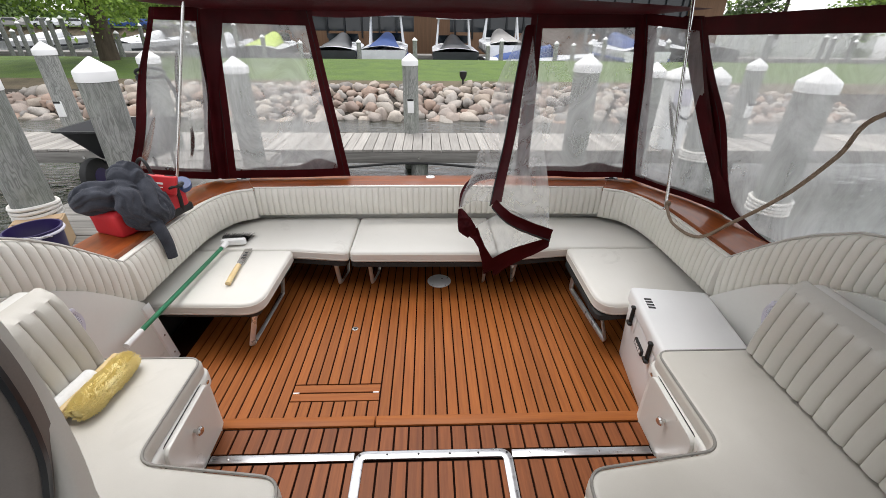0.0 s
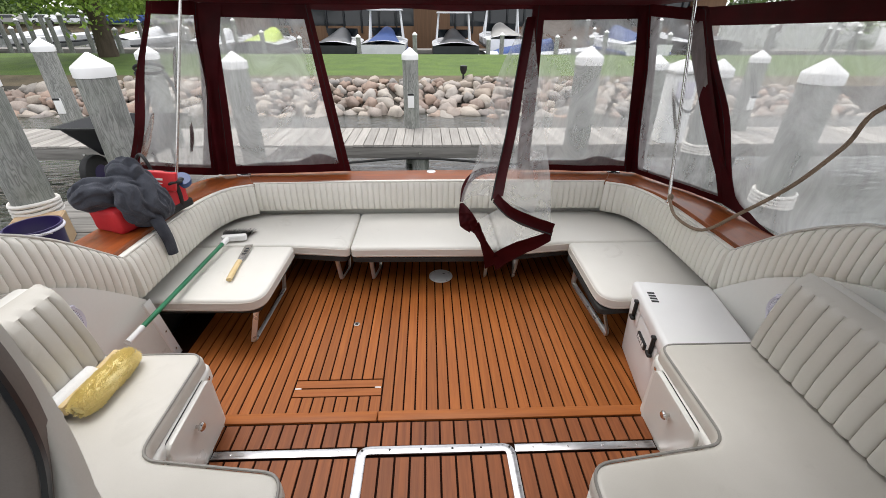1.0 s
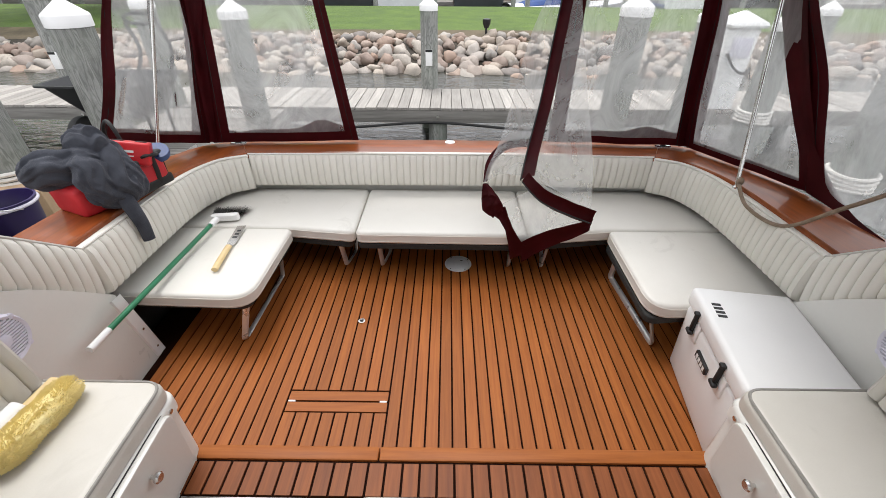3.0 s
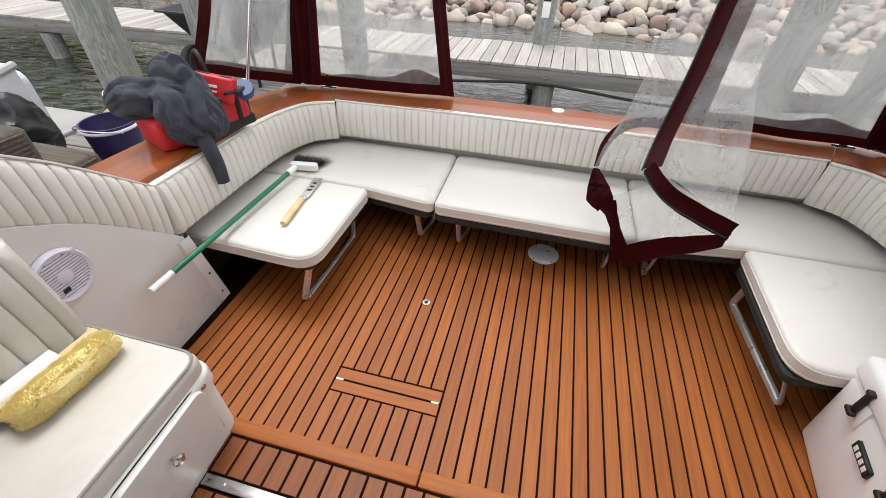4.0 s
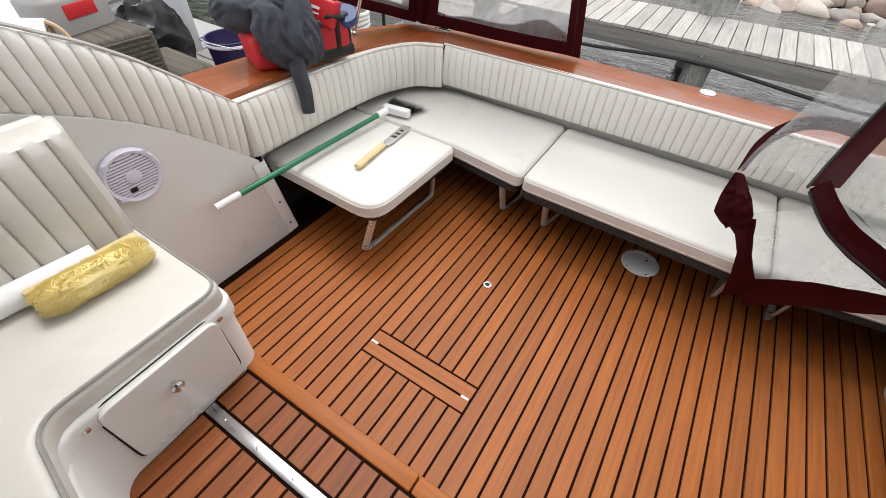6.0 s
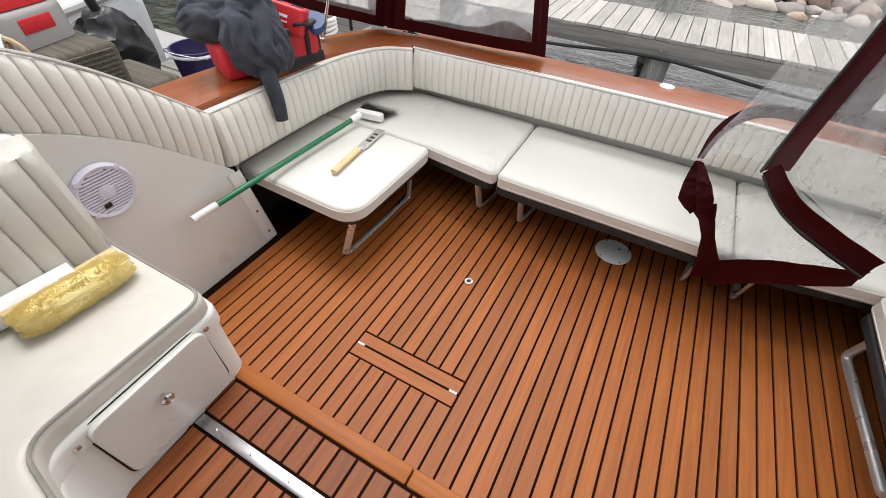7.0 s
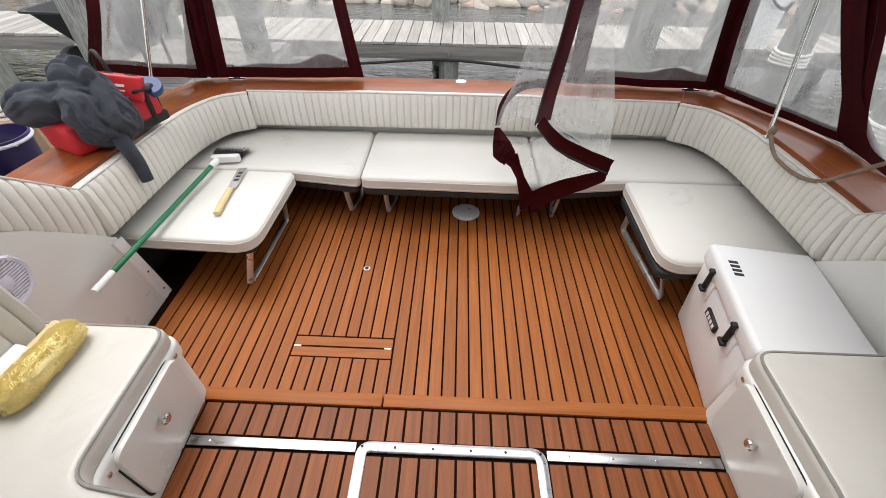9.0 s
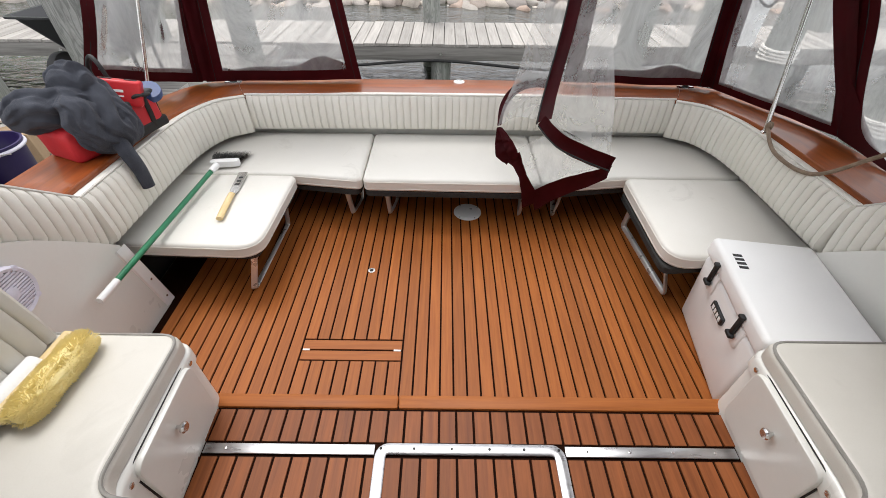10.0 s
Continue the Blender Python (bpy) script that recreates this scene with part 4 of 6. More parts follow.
def strip(parent, rows, across, name, label=""):
    """A canvas strip. rows: its middle points with half widths; across: the direction of its width."""
    mid = smooth_line([r[:3] for r in rows], 6)
    n = len(mid) - 1
    hw = [interp([(i / (len(rows) - 1), r[3]) for i, r in enumerate(rows)], k / n) for k in range(n + 1)]
    w = Vector(across).normalized()
    out = Vector((0, 0, 1)).cross(w)

    def f(u, v):
        i = round(u * n)
        return mid[i] + w * hw[i] * (2 * v - 1) + out * (0.010 * math.sin(math.pi * v) + 0.008 * noise.noise(Vector((v * 3, u * 6, rows[0][0]))))

    g = grid(f, n, 8)
    bmesh.ops.solidify(g, geom=g.faces[:], thickness=0.005)
    return part(name, g, CANVAS, parent, label)


strip(aft_port, [(-1.700, 3.335, 0.610, 0.085), (-1.625, 3.345, 0.95, 0.060), (-1.555, 3.345, 1.30, 0.055), (-1.435, 3.345, 1.770, 0.078)], (1, 0.12, 0), "corner_border", "wide maroon canvas overlap")
strip(aft_starboard, [(1.645, 3.345, 0.605, 0.065), (1.578, 3.345, 1.10, 0.072), (1.480, 3.350, 1.770, 0.075)], (1, -0.1, 0), "corner_border", "wide maroon canvas overlap")
strip(corner_starboard, [(1.815, 2.43, 0.690, 0.055), (1.755, 2.62, 0.96, 0.060), (1.695, 2.90, 1.387, 0.080), (1.640, 3.06, 1.760, 0.095)], (0.12, -1, 0), "corner_border", "wide maroon canvas overlap")
patch_top = smooth_line([(1.765, 2.56, 0.95), (1.825, 2.36, 0.775), (1.82, 2.20, 0.715), (1.81, 2.02, 0.70)], 6)
patch_low = smooth_line([(1.80, 2.46, 0.70), (1.81, 2.34, 0.695), (1.81, 2.20, 0.69), (1.81, 2.01, 0.692)], 6)
g = grid(lambda u, v: patch_top[round(u * 18)].lerp(patch_low[round(u * 18)], v) - Vector((0.02, 0, 0)), 18, 3)
bmesh.ops.solidify(g, geom=g.faces[:], thickness=0.004)
part("corner_patch", g, CANVAS, side_starboard)


# loose middle curtain, unzipped and drooping over the transom seat
flap = thing("loose_curtain", "unzipped clear vinyl curtain drooping over the seat with maroon borders", "boat curtain", (0.45, 2.65, 0.2))
TOP = (0.688, 3.375, 1.70)
LEFT = smooth_line([(0.668, 3.38, 1.70), (0.462, 3.20, 1.336), (0.310, 2.95, 0.830), (0.215, 2.74, 0.705), (0.185, 2.66, 0.638)], 6)
SEAM = smooth_line([TOP, (0.612, 3.20, 1.32), (0.545, 3.03, 1.02), (0.468, 2.86, 0.77), (0.423, 2.72, 0.649)], 6)
RIGHT = smooth_line([(0.708, 3.37, 1.70), (0.722, 3.12, 1.36), (0.745, 2.90, 1.05), (0.770, 2.68, 0.76), (0.758, 2.50, 0.535)], 6)
HOOK = smooth_line([(0.423, 2.72, 0.649), (0.470, 2.67, 0.605), (0.532, 2.62, 0.571), (0.649, 2.56, 0.545), (0.757, 2.50, 0.520)], 6)
NB = len(LEFT) - 1


def between(a, b, belly):
    def f(u, v):
        i = round(v * NB)
        p = a[i] * (1 - u) + b[i] * u
        return p + Vector((0, 0.022, 0)) + Vector((0, 1, 0.1)) * belly * math.sin(math.pi * u) * v + Vector((0, 0.012 * math.sin(9 * u + 4 * v), 0)) * v
    return f


part("clear_pane", grid(between(LEFT, SEAM, 0.05), 10, NB), CLEAR_FLAP, flap, "hazy clear vinyl")
part("clear_pane", grid(between(SEAM, RIGHT, 0.03), 10, NB), CLEAR_FLAP, flap, "hazy clear vinyl")
part("clear_pane", grid(lambda u, v: HOOK[round(u * NB)].lerp(RIGHT[NB], v * 0.9) + Vector((0, 0.05, 0)), NB, 6), CLEAR_FLAP, flap, "hazy clear vinyl")


def band(line, widths, across, name="border", n_across=5, thick=0.005, crinkle=0.006):
    """A canvas band along a soft line. widths: full widths at even shares; across: directions of its width at even shares."""
    a = smooth_line(line, 7)
    n = len(a) - 1
    ks = [k / (len(widths) - 1) for k in range(len(widths))]
    js = [k / (len(across) - 1) for k in range(len(across))]

    def f(u, v):
        i = round(u * n)
        w = Vector([interp(list(zip(js, [d[c] for d in across])), u) for c in range(3)]).normalized()
        q = a[i] + w * interp(list(zip(ks, widths)), u) * (v - 0.5)
        return q + Vector((0, 1, 0)) * (crinkle * noise.noise(Vector((u * 9, v * 2.5, line[0][0] * 11))) + 0.006 * math.sin(math.pi * v))

    g = grid(f, n, n_across)
    bmesh.ops.solidify(g, geom=g.faces[:], thickness=thick)
    return part(name, g, CANVAS, flap)


def zip_line(line, shift):
    return part("zip", tube([p + Vector(shift) for p in smooth_line(line, 7)], 0.0045, 6), BLACK_RUBBER, flap, "black zip")


seam_mid = [(0.690, 3.365, 1.70), (0.614, 3.19, 1.32), (0.550, 3.02, 1.02), (0.475, 2.85, 0.775), (0.430, 2.712, 0.652)]
band(seam_mid, (0.06, 0.075, 0.085), ((1, 0, 0.1), (1, 0, 0.25), (1, 0, 0.3)))
zip_line(seam_mid, (-0.036, -0.006, -0.014))
hook_mid = [(0.420, 2.715, 0.655), (0.470, 2.655, 0.612), (0.532, 2.605, 0.577), (0.649, 2.545, 0.545), (0.765, 2.490, 0.522)]
band(hook_mid, (0.06, 0.078, 0.088, 0.088), ((0.5, 0, 0.8), (0.25, 0, 1), (0.15, 0, 1)))
zip_line(hook_mid, (-0.014, -0.008, -0.028))
band([(0.762, 2.492, 0.480), (0.690, 2.505, 0.435), (0.590, 2.53, 0.376), (0.500, 2.55, 0.315), (0.415, 2.56, 0.245)], (0.075, 0.10, 0.12, 0.13), ((0.1, 0, 1), (-0.25, 0, 1), (-0.2, 0.1, 1)))
band([(0.420, 2.56, 0.225), (0.375, 2.563, 0.31), (0.335, 2.568, 0.40), (0.300, 2.585, 0.465), (0.268, 2.60, 0.505)], (0.14, 0.075, 0.045, 0.055, 0.10), ((1, 0, 0.5), (1, 0, 0.3), (0.9, 0, 0.4), (0.7, -0.3, 0.7)))
band([(0.268, 2.602, 0.470), (0.232, 2.61, 0.520), (0.208, 2.635, 0.575), (0.194, 2.665, 0.635)], (0.06, 0.11, 0.07, 0.03), ((0.8, 0, 0.6), (1, 0, 0.3), (1, 0, 0.1)), crinkle=0.014)
band([(0.280, 2.585, 0.475), (0.262, 2.59, 0.535), (0.235, 2.61, 0.585), (0.196, 2.655, 0.640)], (0.04, 0.06, 0.05, 0.02), ((0.9, -0.3, 0.5), (1, -0.2, 0.3), (1, 0, 0.2)), crinkle=0.014)
band([(0.192, 2.68, 0.640), (0.222, 2.80, 0.700), (0.292, 2.92, 0.735), (0.376, 2.98, 0.750), (0.478, 2.98, 0.755)], (0.02, 0.045, 0.055, 0.05), ((1, 0, 0.1), (0.7, 0, -0.7), (0.2, 0, -1)))
lowpane = grid(lambda u, v: (Vector((0.262, 2.60, 0.52)) * (1 - u) + Vector((0.47, 2.665, 0.60)) * u) * (1 - v) + (Vector((0.40, 2.57, 0.27)) * (1 - u) + Vector((0.73, 2.51, 0.475)) * u) * v + Vector((0, 0.02, 0)) + Vector((0, 0.03, 0)) * math.sin(math.pi * u) * math.sin(math.pi * v), 12, 12)
part("clear_pane", lowpane, CLEAR_FLAP, flap, "hazy clear vinyl")

# canopy struts and the strap
for s, foot, top in ((-1, (-1.73, 2.86, 0.652), (-1.475, 3.09, 1.80)), (1, (1.50, 2.56, 0.674), (1.53, 2.92, 1.84))):
    t = thing("canopy_strut", "thin stainless canopy strut standing on the coaming", "strut", foot, "canopy struts")
    part("rod", tube([foot, tuple((Vector(foot) + Vector(top)) / 2), top], 0.010, 10), STEEL, t)
    part("foot_bracket", lathe([(0.02, 0.0), (0.02, 0.006), (0.013, 0.012), (0.013, 0.03)], foot, 14), STEEL, t)
t = thing("strap", "tan webbing strap looping from the strut foot", "strap", (1.50, 2.55, 0.70))
part("webbing", tube(smooth_line([(1.50, 2.55, 0.725), (1.49, 2.535, 0.700), (1.46, 2.38, 0.655), (1.5, 2.188, 0.665), (1.56, 2.048, 0.827), (1.6, 1.87, 1.042), (1.64, 1.76, 1.248), (1.68, 1.693, 1.427), (1.71, 1.2, 1.62), (1.72, 0.9, 1.9)], 8), 0.009, 8), ROPE_M, t)
part("knot", blob((1.50, 2.552, 0.712), (0.018, 0.018, 0.024), 0.3, 2, 3), ROPE_M, t)

# ---- cooler ----
cool = thing("cooler", "white rotomoulded ice chest with black rubber latches", "cooler", (1.22, 1.71, 0.0))
CM = Matrix.Translation((1.235, 1.705, 0.0)) @ pose(0, 0, 0, 0, 0, -9)
bd = bmesh.new()
box((-0.19, -0.275, 0.0), (0.19, 0.275, 0.36), 0.022, 3, bd)
for v in bd.verts:
    f_ = 0.93 + 0.07 * v.co.z / 0.36
    v.co.x, v.co.y = v.co.x * f_, v.co.y * f_
bmesh.ops.transform(bd, matrix=CM, verts=bd.verts)
part("tub", bd, PLASTIC, cool)
lid = box((-0.20, -0.285, 0.364), (0.20, 0.285, 0.455), 0.024, 4, m=CM)
lid_o = part("lid", lid, PLASTIC, cool)
for y in (-0.14, 0.14):
    part("latch_recess", box((-0.196, y - 0.04, 0.27), (-0.170, y + 0.04, 0.37), 0.008, 2, m=CM), PLASTIC, cool)
    lt = bmesh.new()
    box((-0.216, y - 0.008, 0.315), (-0.197, y + 0.008, 0.415), 0.005, 2, lt)
    box((-0.222, y - 0.020, 0.305), (-0.199, y + 0.020, 0.322), 0.006, 2, lt)
    box((-0.220, y - 0.013, 0.405), (-0.199, y + 0.013, 0.420), 0.005, 2, lt)
    bmesh.ops.transform(lt, matrix=CM, verts=lt.verts)
    part("latch", lt, BLACK_RUBBER, cool, "black rubber T-latch")
part("badge", box((-0.199, -0.055, 0.255), (-0.184, 0.055, 0.292), 0.003, 1, m=CM), BLACK_PLASTIC, cool, "black badge plate")
for k in range(4):
    part("badge_mark", box((-0.2005, -0.042 + k * 0.0225, 0.264), (-0.1985, -0.027 + k * 0.0225, 0.283), m=CM), PLASTIC, cool, "white bar on the badge")
    part("lid_mark", box((-0.16, 0.085 + k * 0.024, 0.4545), (-0.125, 0.10 + k * 0.024, 0.4562), m=CM), FELT_INK, lid_o, "black bar on the lid")
part("hinge_block", box((0.185, -0.05, 0.33), (0.215, 0.05, 0.40), 0.008, 2, m=CM), PLASTIC, cool)

# ---- helm seat near the camera ----
helm = thing("helm_seat", "worn grey-brown vinyl helm chair with a rounded back", "helm chair", (-0.85, 0.45, DECK_Z))
soft_loop = lambda pts: [(q.x, q.y) for q in smooth_line([(*p, 0) for p in pts + pts[:1]], 7)][:-1]
shell = soft_loop([(-0.40, 0.72), (0.30, 0.72), (0.385, 1.05), (0.41, 1.30), (0.38, 1.50), (0.25, 1.62), (-0.25, 1.62), (-0.40, 1.45)])
panel = soft_loop([(-0.36, 0.78), (0.27, 0.78), (0.335, 1.02), (0.405, 1.22), (0.415, 1.40), (0.36, 1.54), (0.22, 1.61), (-0.22, 1.58), (-0.36, 1.42)])
HM = Matrix.Translation((-0.965, 0.585, -0.045)) @ pose(0, 0, 0, 90, 0, 0)
part("back_shell", prism(shell, -0.02, 0.012, 0.012, 4, m=HM), VINYL, helm, "cream moulded shell")
part("backrest", prism(panel, 0.0, 0.045, 0.022, 4, m=HM), HELM_GREY, helm, "worn brown-grey vinyl panel")
part("piping", tube([HM @ Vector((p[0], p[1], 0.026)) for p in panel], 0.007, 6, True), BOAT_DARK, helm)
for z in (0.92, 1.10, 1.27):
    part("seam", tube([HM @ Vector((x, z + 0.10 * (x / 0.4) + 0.02 * math.sin(x * 9), 0.046)) for x in np.linspace(-0.33, 0.22 + 0.42 * (z - 0.92), 14)], 0.004, 6), BOAT_DARK, helm)
part("pedestal", lathe([(0.10, 0.0), (0.10, 0.02), (0.035, 0.03), (0.035, 0.20)], (-0.94, 0.60, SEAT_TOP + 0.001), 20), STEEL, helm)

# ---- tool bag, jacket and tools on the coaming ----
bag = thing("tool_bag", "red and black nylon tool bag standing on the varnished coaming", "tool bag", (-1.64, 2.42, 0.68))


def soft_box(lo, hi, amp, seed, mat, name, parent, bevel=0.03, label="", m=None):
    own = box(lo, hi, bevel, 3)
    bmesh.ops.subdivide_edges(own, edges=own.edges[:], cuts=2, use_grid_fill=True)
    for v in own.verts:
        d = noise.noise_vector(v.co * 6 + Vector((seed, seed * 2, 0)))
        v.co += d * amp
    if m is not None:
        bmesh.ops.transform(own, matrix=m, verts=own.verts)
    return part(name, own, mat, parent, label)


BM = Matrix.Translation((-1.642, 2.395, 0.676)) @ pose(0, 0, 0, 3, 0, -22)
soft_box((-0.112, -0.22, 0.012), (0.112, 0.22, 0.165), 0.012, 3, RED_CLOTH, "body", bag, 0.03, m=BM)
soft_box((-0.118, 0.03, 0.0), (0.118, 0.226, 0.048), 0.006, 5, BLACK_RUBBER, "base_panel", bag, 0.012, m=BM)
soft_box((-0.116, -0.10, 0.140), (0.116, 0.224, 0.180), 0.012, 6, BLACK_PLASTIC, "rim_band", bag, 0.016, m=BM)
for y, x in ((0.22, 0.06), (0.22, -0.06)):
    part("strap", tube([BM @ Vector(p) for p in ((x, y + 0.006, 0.02), (x, y + 0.012, 0.1), (x, y + 0.006, 0.17))], 0.010, 6, flat=0.3), BLACK_RUBBER, bag)
part("handle_loop", tube([BM @ p for p in smooth_line([(-0.09, 0.12, 0.17), (-0.11, 0.13, 0.27), (-0.05, 0.13, 0.33), (0.0, 0.12, 0.30), (0.02, 0.12, 0.19)], 5)], 0.009, 8), BLACK_RUBBER, bag)

case = thing("battery_charger", "red plastic tool battery charger sticking out of the bag", "tool charger", (-1.60, 2.50, 0.86))
for y in (0.06, 0.15):
    part("front_strap", tube([BM @ Vector(p) for p in ((0.114, y, 0.02), (0.122, y + 0.004, 0.09), (0.116, y + 0.01, 0.16))], 0.011, 6, flat=0.3), BLACK_RUBBER, bag)
part("carry_handle", tube([BM @ p for p in smooth_line([(0.10, 0.11, 0.165), (0.135, 0.12, 0.185), (0.14, 0.17, 0.175), (0.105, 0.20, 0.16)], 5)], 0.008, 8), BLACK_RUBBER, bag)
KM = Matrix.Translation((-1.548, 2.462, 0.878)) @ pose(0, 0, 0, -14, 14, 22)
part("shell", box((-0.085, -0.04, -0.055), (0.085, 0.04, 0.055), 0.012, 3, m=KM), RED_PLASTIC, case)
part("marking", box((-0.06, -0.0415, 0.005), (0.02, -0.0395, 0.016), m=KM), PAPER, case, "white bar marking")
part("marking", box((-0.04, -0.0415, -0.014), (0.02, -0.0395, -0.008), m=KM), PAPER, case, "white bar marking")
for x in (-0.045, 0.045):
    part("slot", box((x - 0.022, -0.022, 0.053), (x + 0.022, 0.012, 0.0575), 0.001, m=KM), BLACK_RUBBER, case)
tape = thing("tape_roll", "blue tape roll lying in the tool bag", "tape", (-1.55, 2.56, 0.85))
TM = Matrix.Translation((-1.480, 2.555, 0.845)) @ pose(0, 0, 0, 25, 20, 0)
part("roll", lathe([(0.026, -0.018), (0.048, -0.018), (0.050, 0.0), (0.048, 0.018), (0.026, 0.018)], sides=24, m=TM), BLUE_PLASTIC, tape)
part("core", lathe([(0.0255, -0.017), (0.0255, 0.017), (0.022, 0.017), (0.022, -0.017)], sides=20, m=TM), PAPER, tape)

jack = thing("jacket", "charcoal fleece jacket heaped over the tool bag, one sleeve hanging", "jacket", (-1.62, 2.26, 0.85))


def fold_blob(at, size, seed, rot=0, ridge=0.2):
    own = bmesh.new()
    bmesh.ops.create_icosphere(own, subdivisions=5, radius=1)
    m = Matrix.Translation(at) @ pose(0, 0, 0, 0, 0, rot)
    for v in own.verts:
        p = v.co.copy()
        q = Vector((p.x * 1.5 + seed, p.y * 0.8 + 0.7 * p.z, p.z * 1.4 + 0.6 * p.x))
        q = q + noise.noise_vector(q * 1.2) * 0.35
        r1 = 1 - abs(noise.noise(q * 1.5)) * 2.8
        r2 = 1 - abs(noise.noise(q * 4.2 + Vector((4, seed, 1)))) * 2.4
        d = 1 + ridge * (0.85 * r1 + 0.16 * r2 - 0.45)
        v.co = m @ Vector([p[i] * size[i] * d for i in range(3)])
    return own


def cloth_lobe(a, b, wide, deep, folds, seed, amp=0.16):
    """A hanging bunch of cloth from a to b, with soft folds running along it."""
    a, b = Vector(a), Vector(b)
    ax = b - a
    m = Matrix.Translation((a + b) / 2) @ ax.to_track_quat("Z", "Y").to_matrix().to_4x4()
    half = ax.length / 2
    own = bmesh.new()
    bmesh.ops.create_icosphere(own, subdivisions=5, radius=1)
    for v in own.verts:
        p = v.co.copy()
        ph = math.atan2(p.y, p.x) + 0.9 * noise.noise(Vector((p.z * 1.1 + seed, seed, 0))) + 0.5 * p.z
        w = noise.noise(Vector((math.cos(ph) * 1.2, math.sin(ph) * 1.2 + seed, p.z * 0.8)))
        fold = abs(math.sin(0.5 * folds * ph + 2.0 * w)) ** 0.8 - 0.55
        q = Vector((math.cos(ph) * 1.6, math.sin(ph) * 1.6, p.z * 1.3 + seed))
        crease = 1 - 2.6 * abs(noise.noise(q + noise.noise_vector(q * 1.4) * 0.5))
        d = 1 + amp * fold + 0.18 * crease + 0.08 * noise.noise(p * 2.1 + Vector((seed, 0, 0)))
        full = math.copysign(abs(p.z) ** 0.8, p.z)
        v.co = m @ Vector((p.x * wide * d, p.y * deep * d, full * half * (1 + 0.25 * amp * fold)))
    return own


hb_ = cloth_lobe((-1.66, 2.345, 0.985), (-1.505, 2.275, 0.695), 0.105, 0.088, 7, 2.0, 0.30)
joined(cloth_lobe((-1.60, 2.275, 0.915), (-1.80, 2.135, 0.885), 0.060, 0.070, 6, 5.0, 0.32), hb_)
joined(cloth_lobe((-1.70, 2.30, 0.955), (-1.535, 2.35, 0.955), 0.050, 0.085, 6, 9.0, 0.32), hb_)
joined(cloth_lobe((-1.60, 2.24, 0.955), (-1.53, 2.22, 0.73), 0.070, 0.055, 5, 14.0, 0.32), hb_)
joined(cloth_lobe((-1.545, 2.36, 0.90), (-1.485, 2.335, 0.705), 0.055, 0.055, 5, 17.0, 0.22), hb_)
jb = part("body", hb_, FLEECE, jack)
fuse = jb.modifiers.new("fuse", "REMESH")
fuse.mode, fuse.voxel_size, fuse.use_smooth_shade = "VOXEL", 0.0042, True
soft = jb.modifiers.new("soft", "SMOOTH")
soft.factor, soft.iterations = 0.5, 1
part("sleeve", tube(smooth_line([(-1.51, 2.26, 0.76), (-1.472, 2.235, 0.70), (-1.455, 2.232, 0.62), (-1.450, 2.226, 0.535)], 6), 0.036, 14, flat=0.7, taper=0.75), FLEECE, jack)

# ---- broom, scraper, mop and paper roll ----
broom = thing("broom", "broom with a green painted pole leaning across the seat", "broom", (-1.3, 2.2, 0.36))
A, B = Vector((-1.405, 1.662, 0.388)), Vector((-1.375, 2.62, 0.392))
part("pole", tube([A + (B - A) * 0.11, B], 0.0125, 12), GREEN_PAINT, broom)
part("pole_end", tube([A, A + (B - A) * 0.112], 0.0145, 12), PLASTIC, broom, "white plastic sleeve")
part("head_socket", tube([B - (B - A) * 0.03, B + (B - A) * 0.045], 0.018, 12), PLASTIC, broom)
HB = Matrix.Translation((-1.39, 2.72, 0.370)) @ pose(0, 0, 0, 0, 0, 8)
part("head_block", prism(fillet([(-0.045, -0.022), (0.115, -0.022), (0.115, 0.022), (-0.045, 0.022)], 0.018, 4), -0.014, 0.022, 0.008, 2, m=HB), PLASTIC, broom)
br = bmesh.new()
rb = random.Random(4)
for k in range(900):
    x, z = rb.uniform(-0.042, 0.112), rb.uniform(-0.012, 0.016)
    dx = x * 0.35 + rb.uniform(-0.015, 0.015)
    a, b = HB @ Vector((x, 0.015, z)), HB @ Vector((x + dx, rb.uniform(0.10, 0.135), z * 0.6 - 0.008 + rb.uniform(0, 0.01)))
    b.z = max(b.z, SEAT + 0.003)
    s_ = Vector((0.0011, 0, 0.0007))
    vs = [br.verts.new(q) for q in (a - s_, a + s_, b + s_, b - s_)]
    br.faces.new(vs)
tagged(part("bristle_fringe", br, BRISTLE, broom, smooth=False), kind="stuff")

scr = thing("scraper", "long-bladed scraper with a pale wooden handle on the seat", "scraper", (-1.2, 2.35, SEAT))
SM = Matrix.Translation((-1.203, 2.415, SEAT + 0.020)) @ pose(0, 0, 0, 0, 0, 6) @ Matrix.Scale(1.33, 4)
part("handle", tube([SM @ Vector(p) for p in ((0, -0.155, 0), (0, -0.10, 0.002), (0, -0.02, 0.001), (0, 0.005, 0))], 0.0165, 12, flat=0.75), PALE_WOOD, scr)
part("ferrule", tube([SM @ Vector((0, -0.002, 0)), SM @ Vector((0, 0.018, 0))], 0.014, 12, flat=0.6), STEEL, scr)
part("blade", prism([(-0.011, 0.015), (0.011, 0.015), (0.018, 0.04), (0.018, 0.175), (-0.018, 0.175), (-0.018, 0.04)], -0.007, -0.004, m=SM), STEEL, scr)
for k in range(3):
    part("blade_mark", box((-0.010 + 0.002 * k, 0.075 + 0.026 * k, -0.0042), (0.009, 0.087 + 0.026 * k, -0.0032), m=SM), FELT_INK, scr, "dark etched bar")

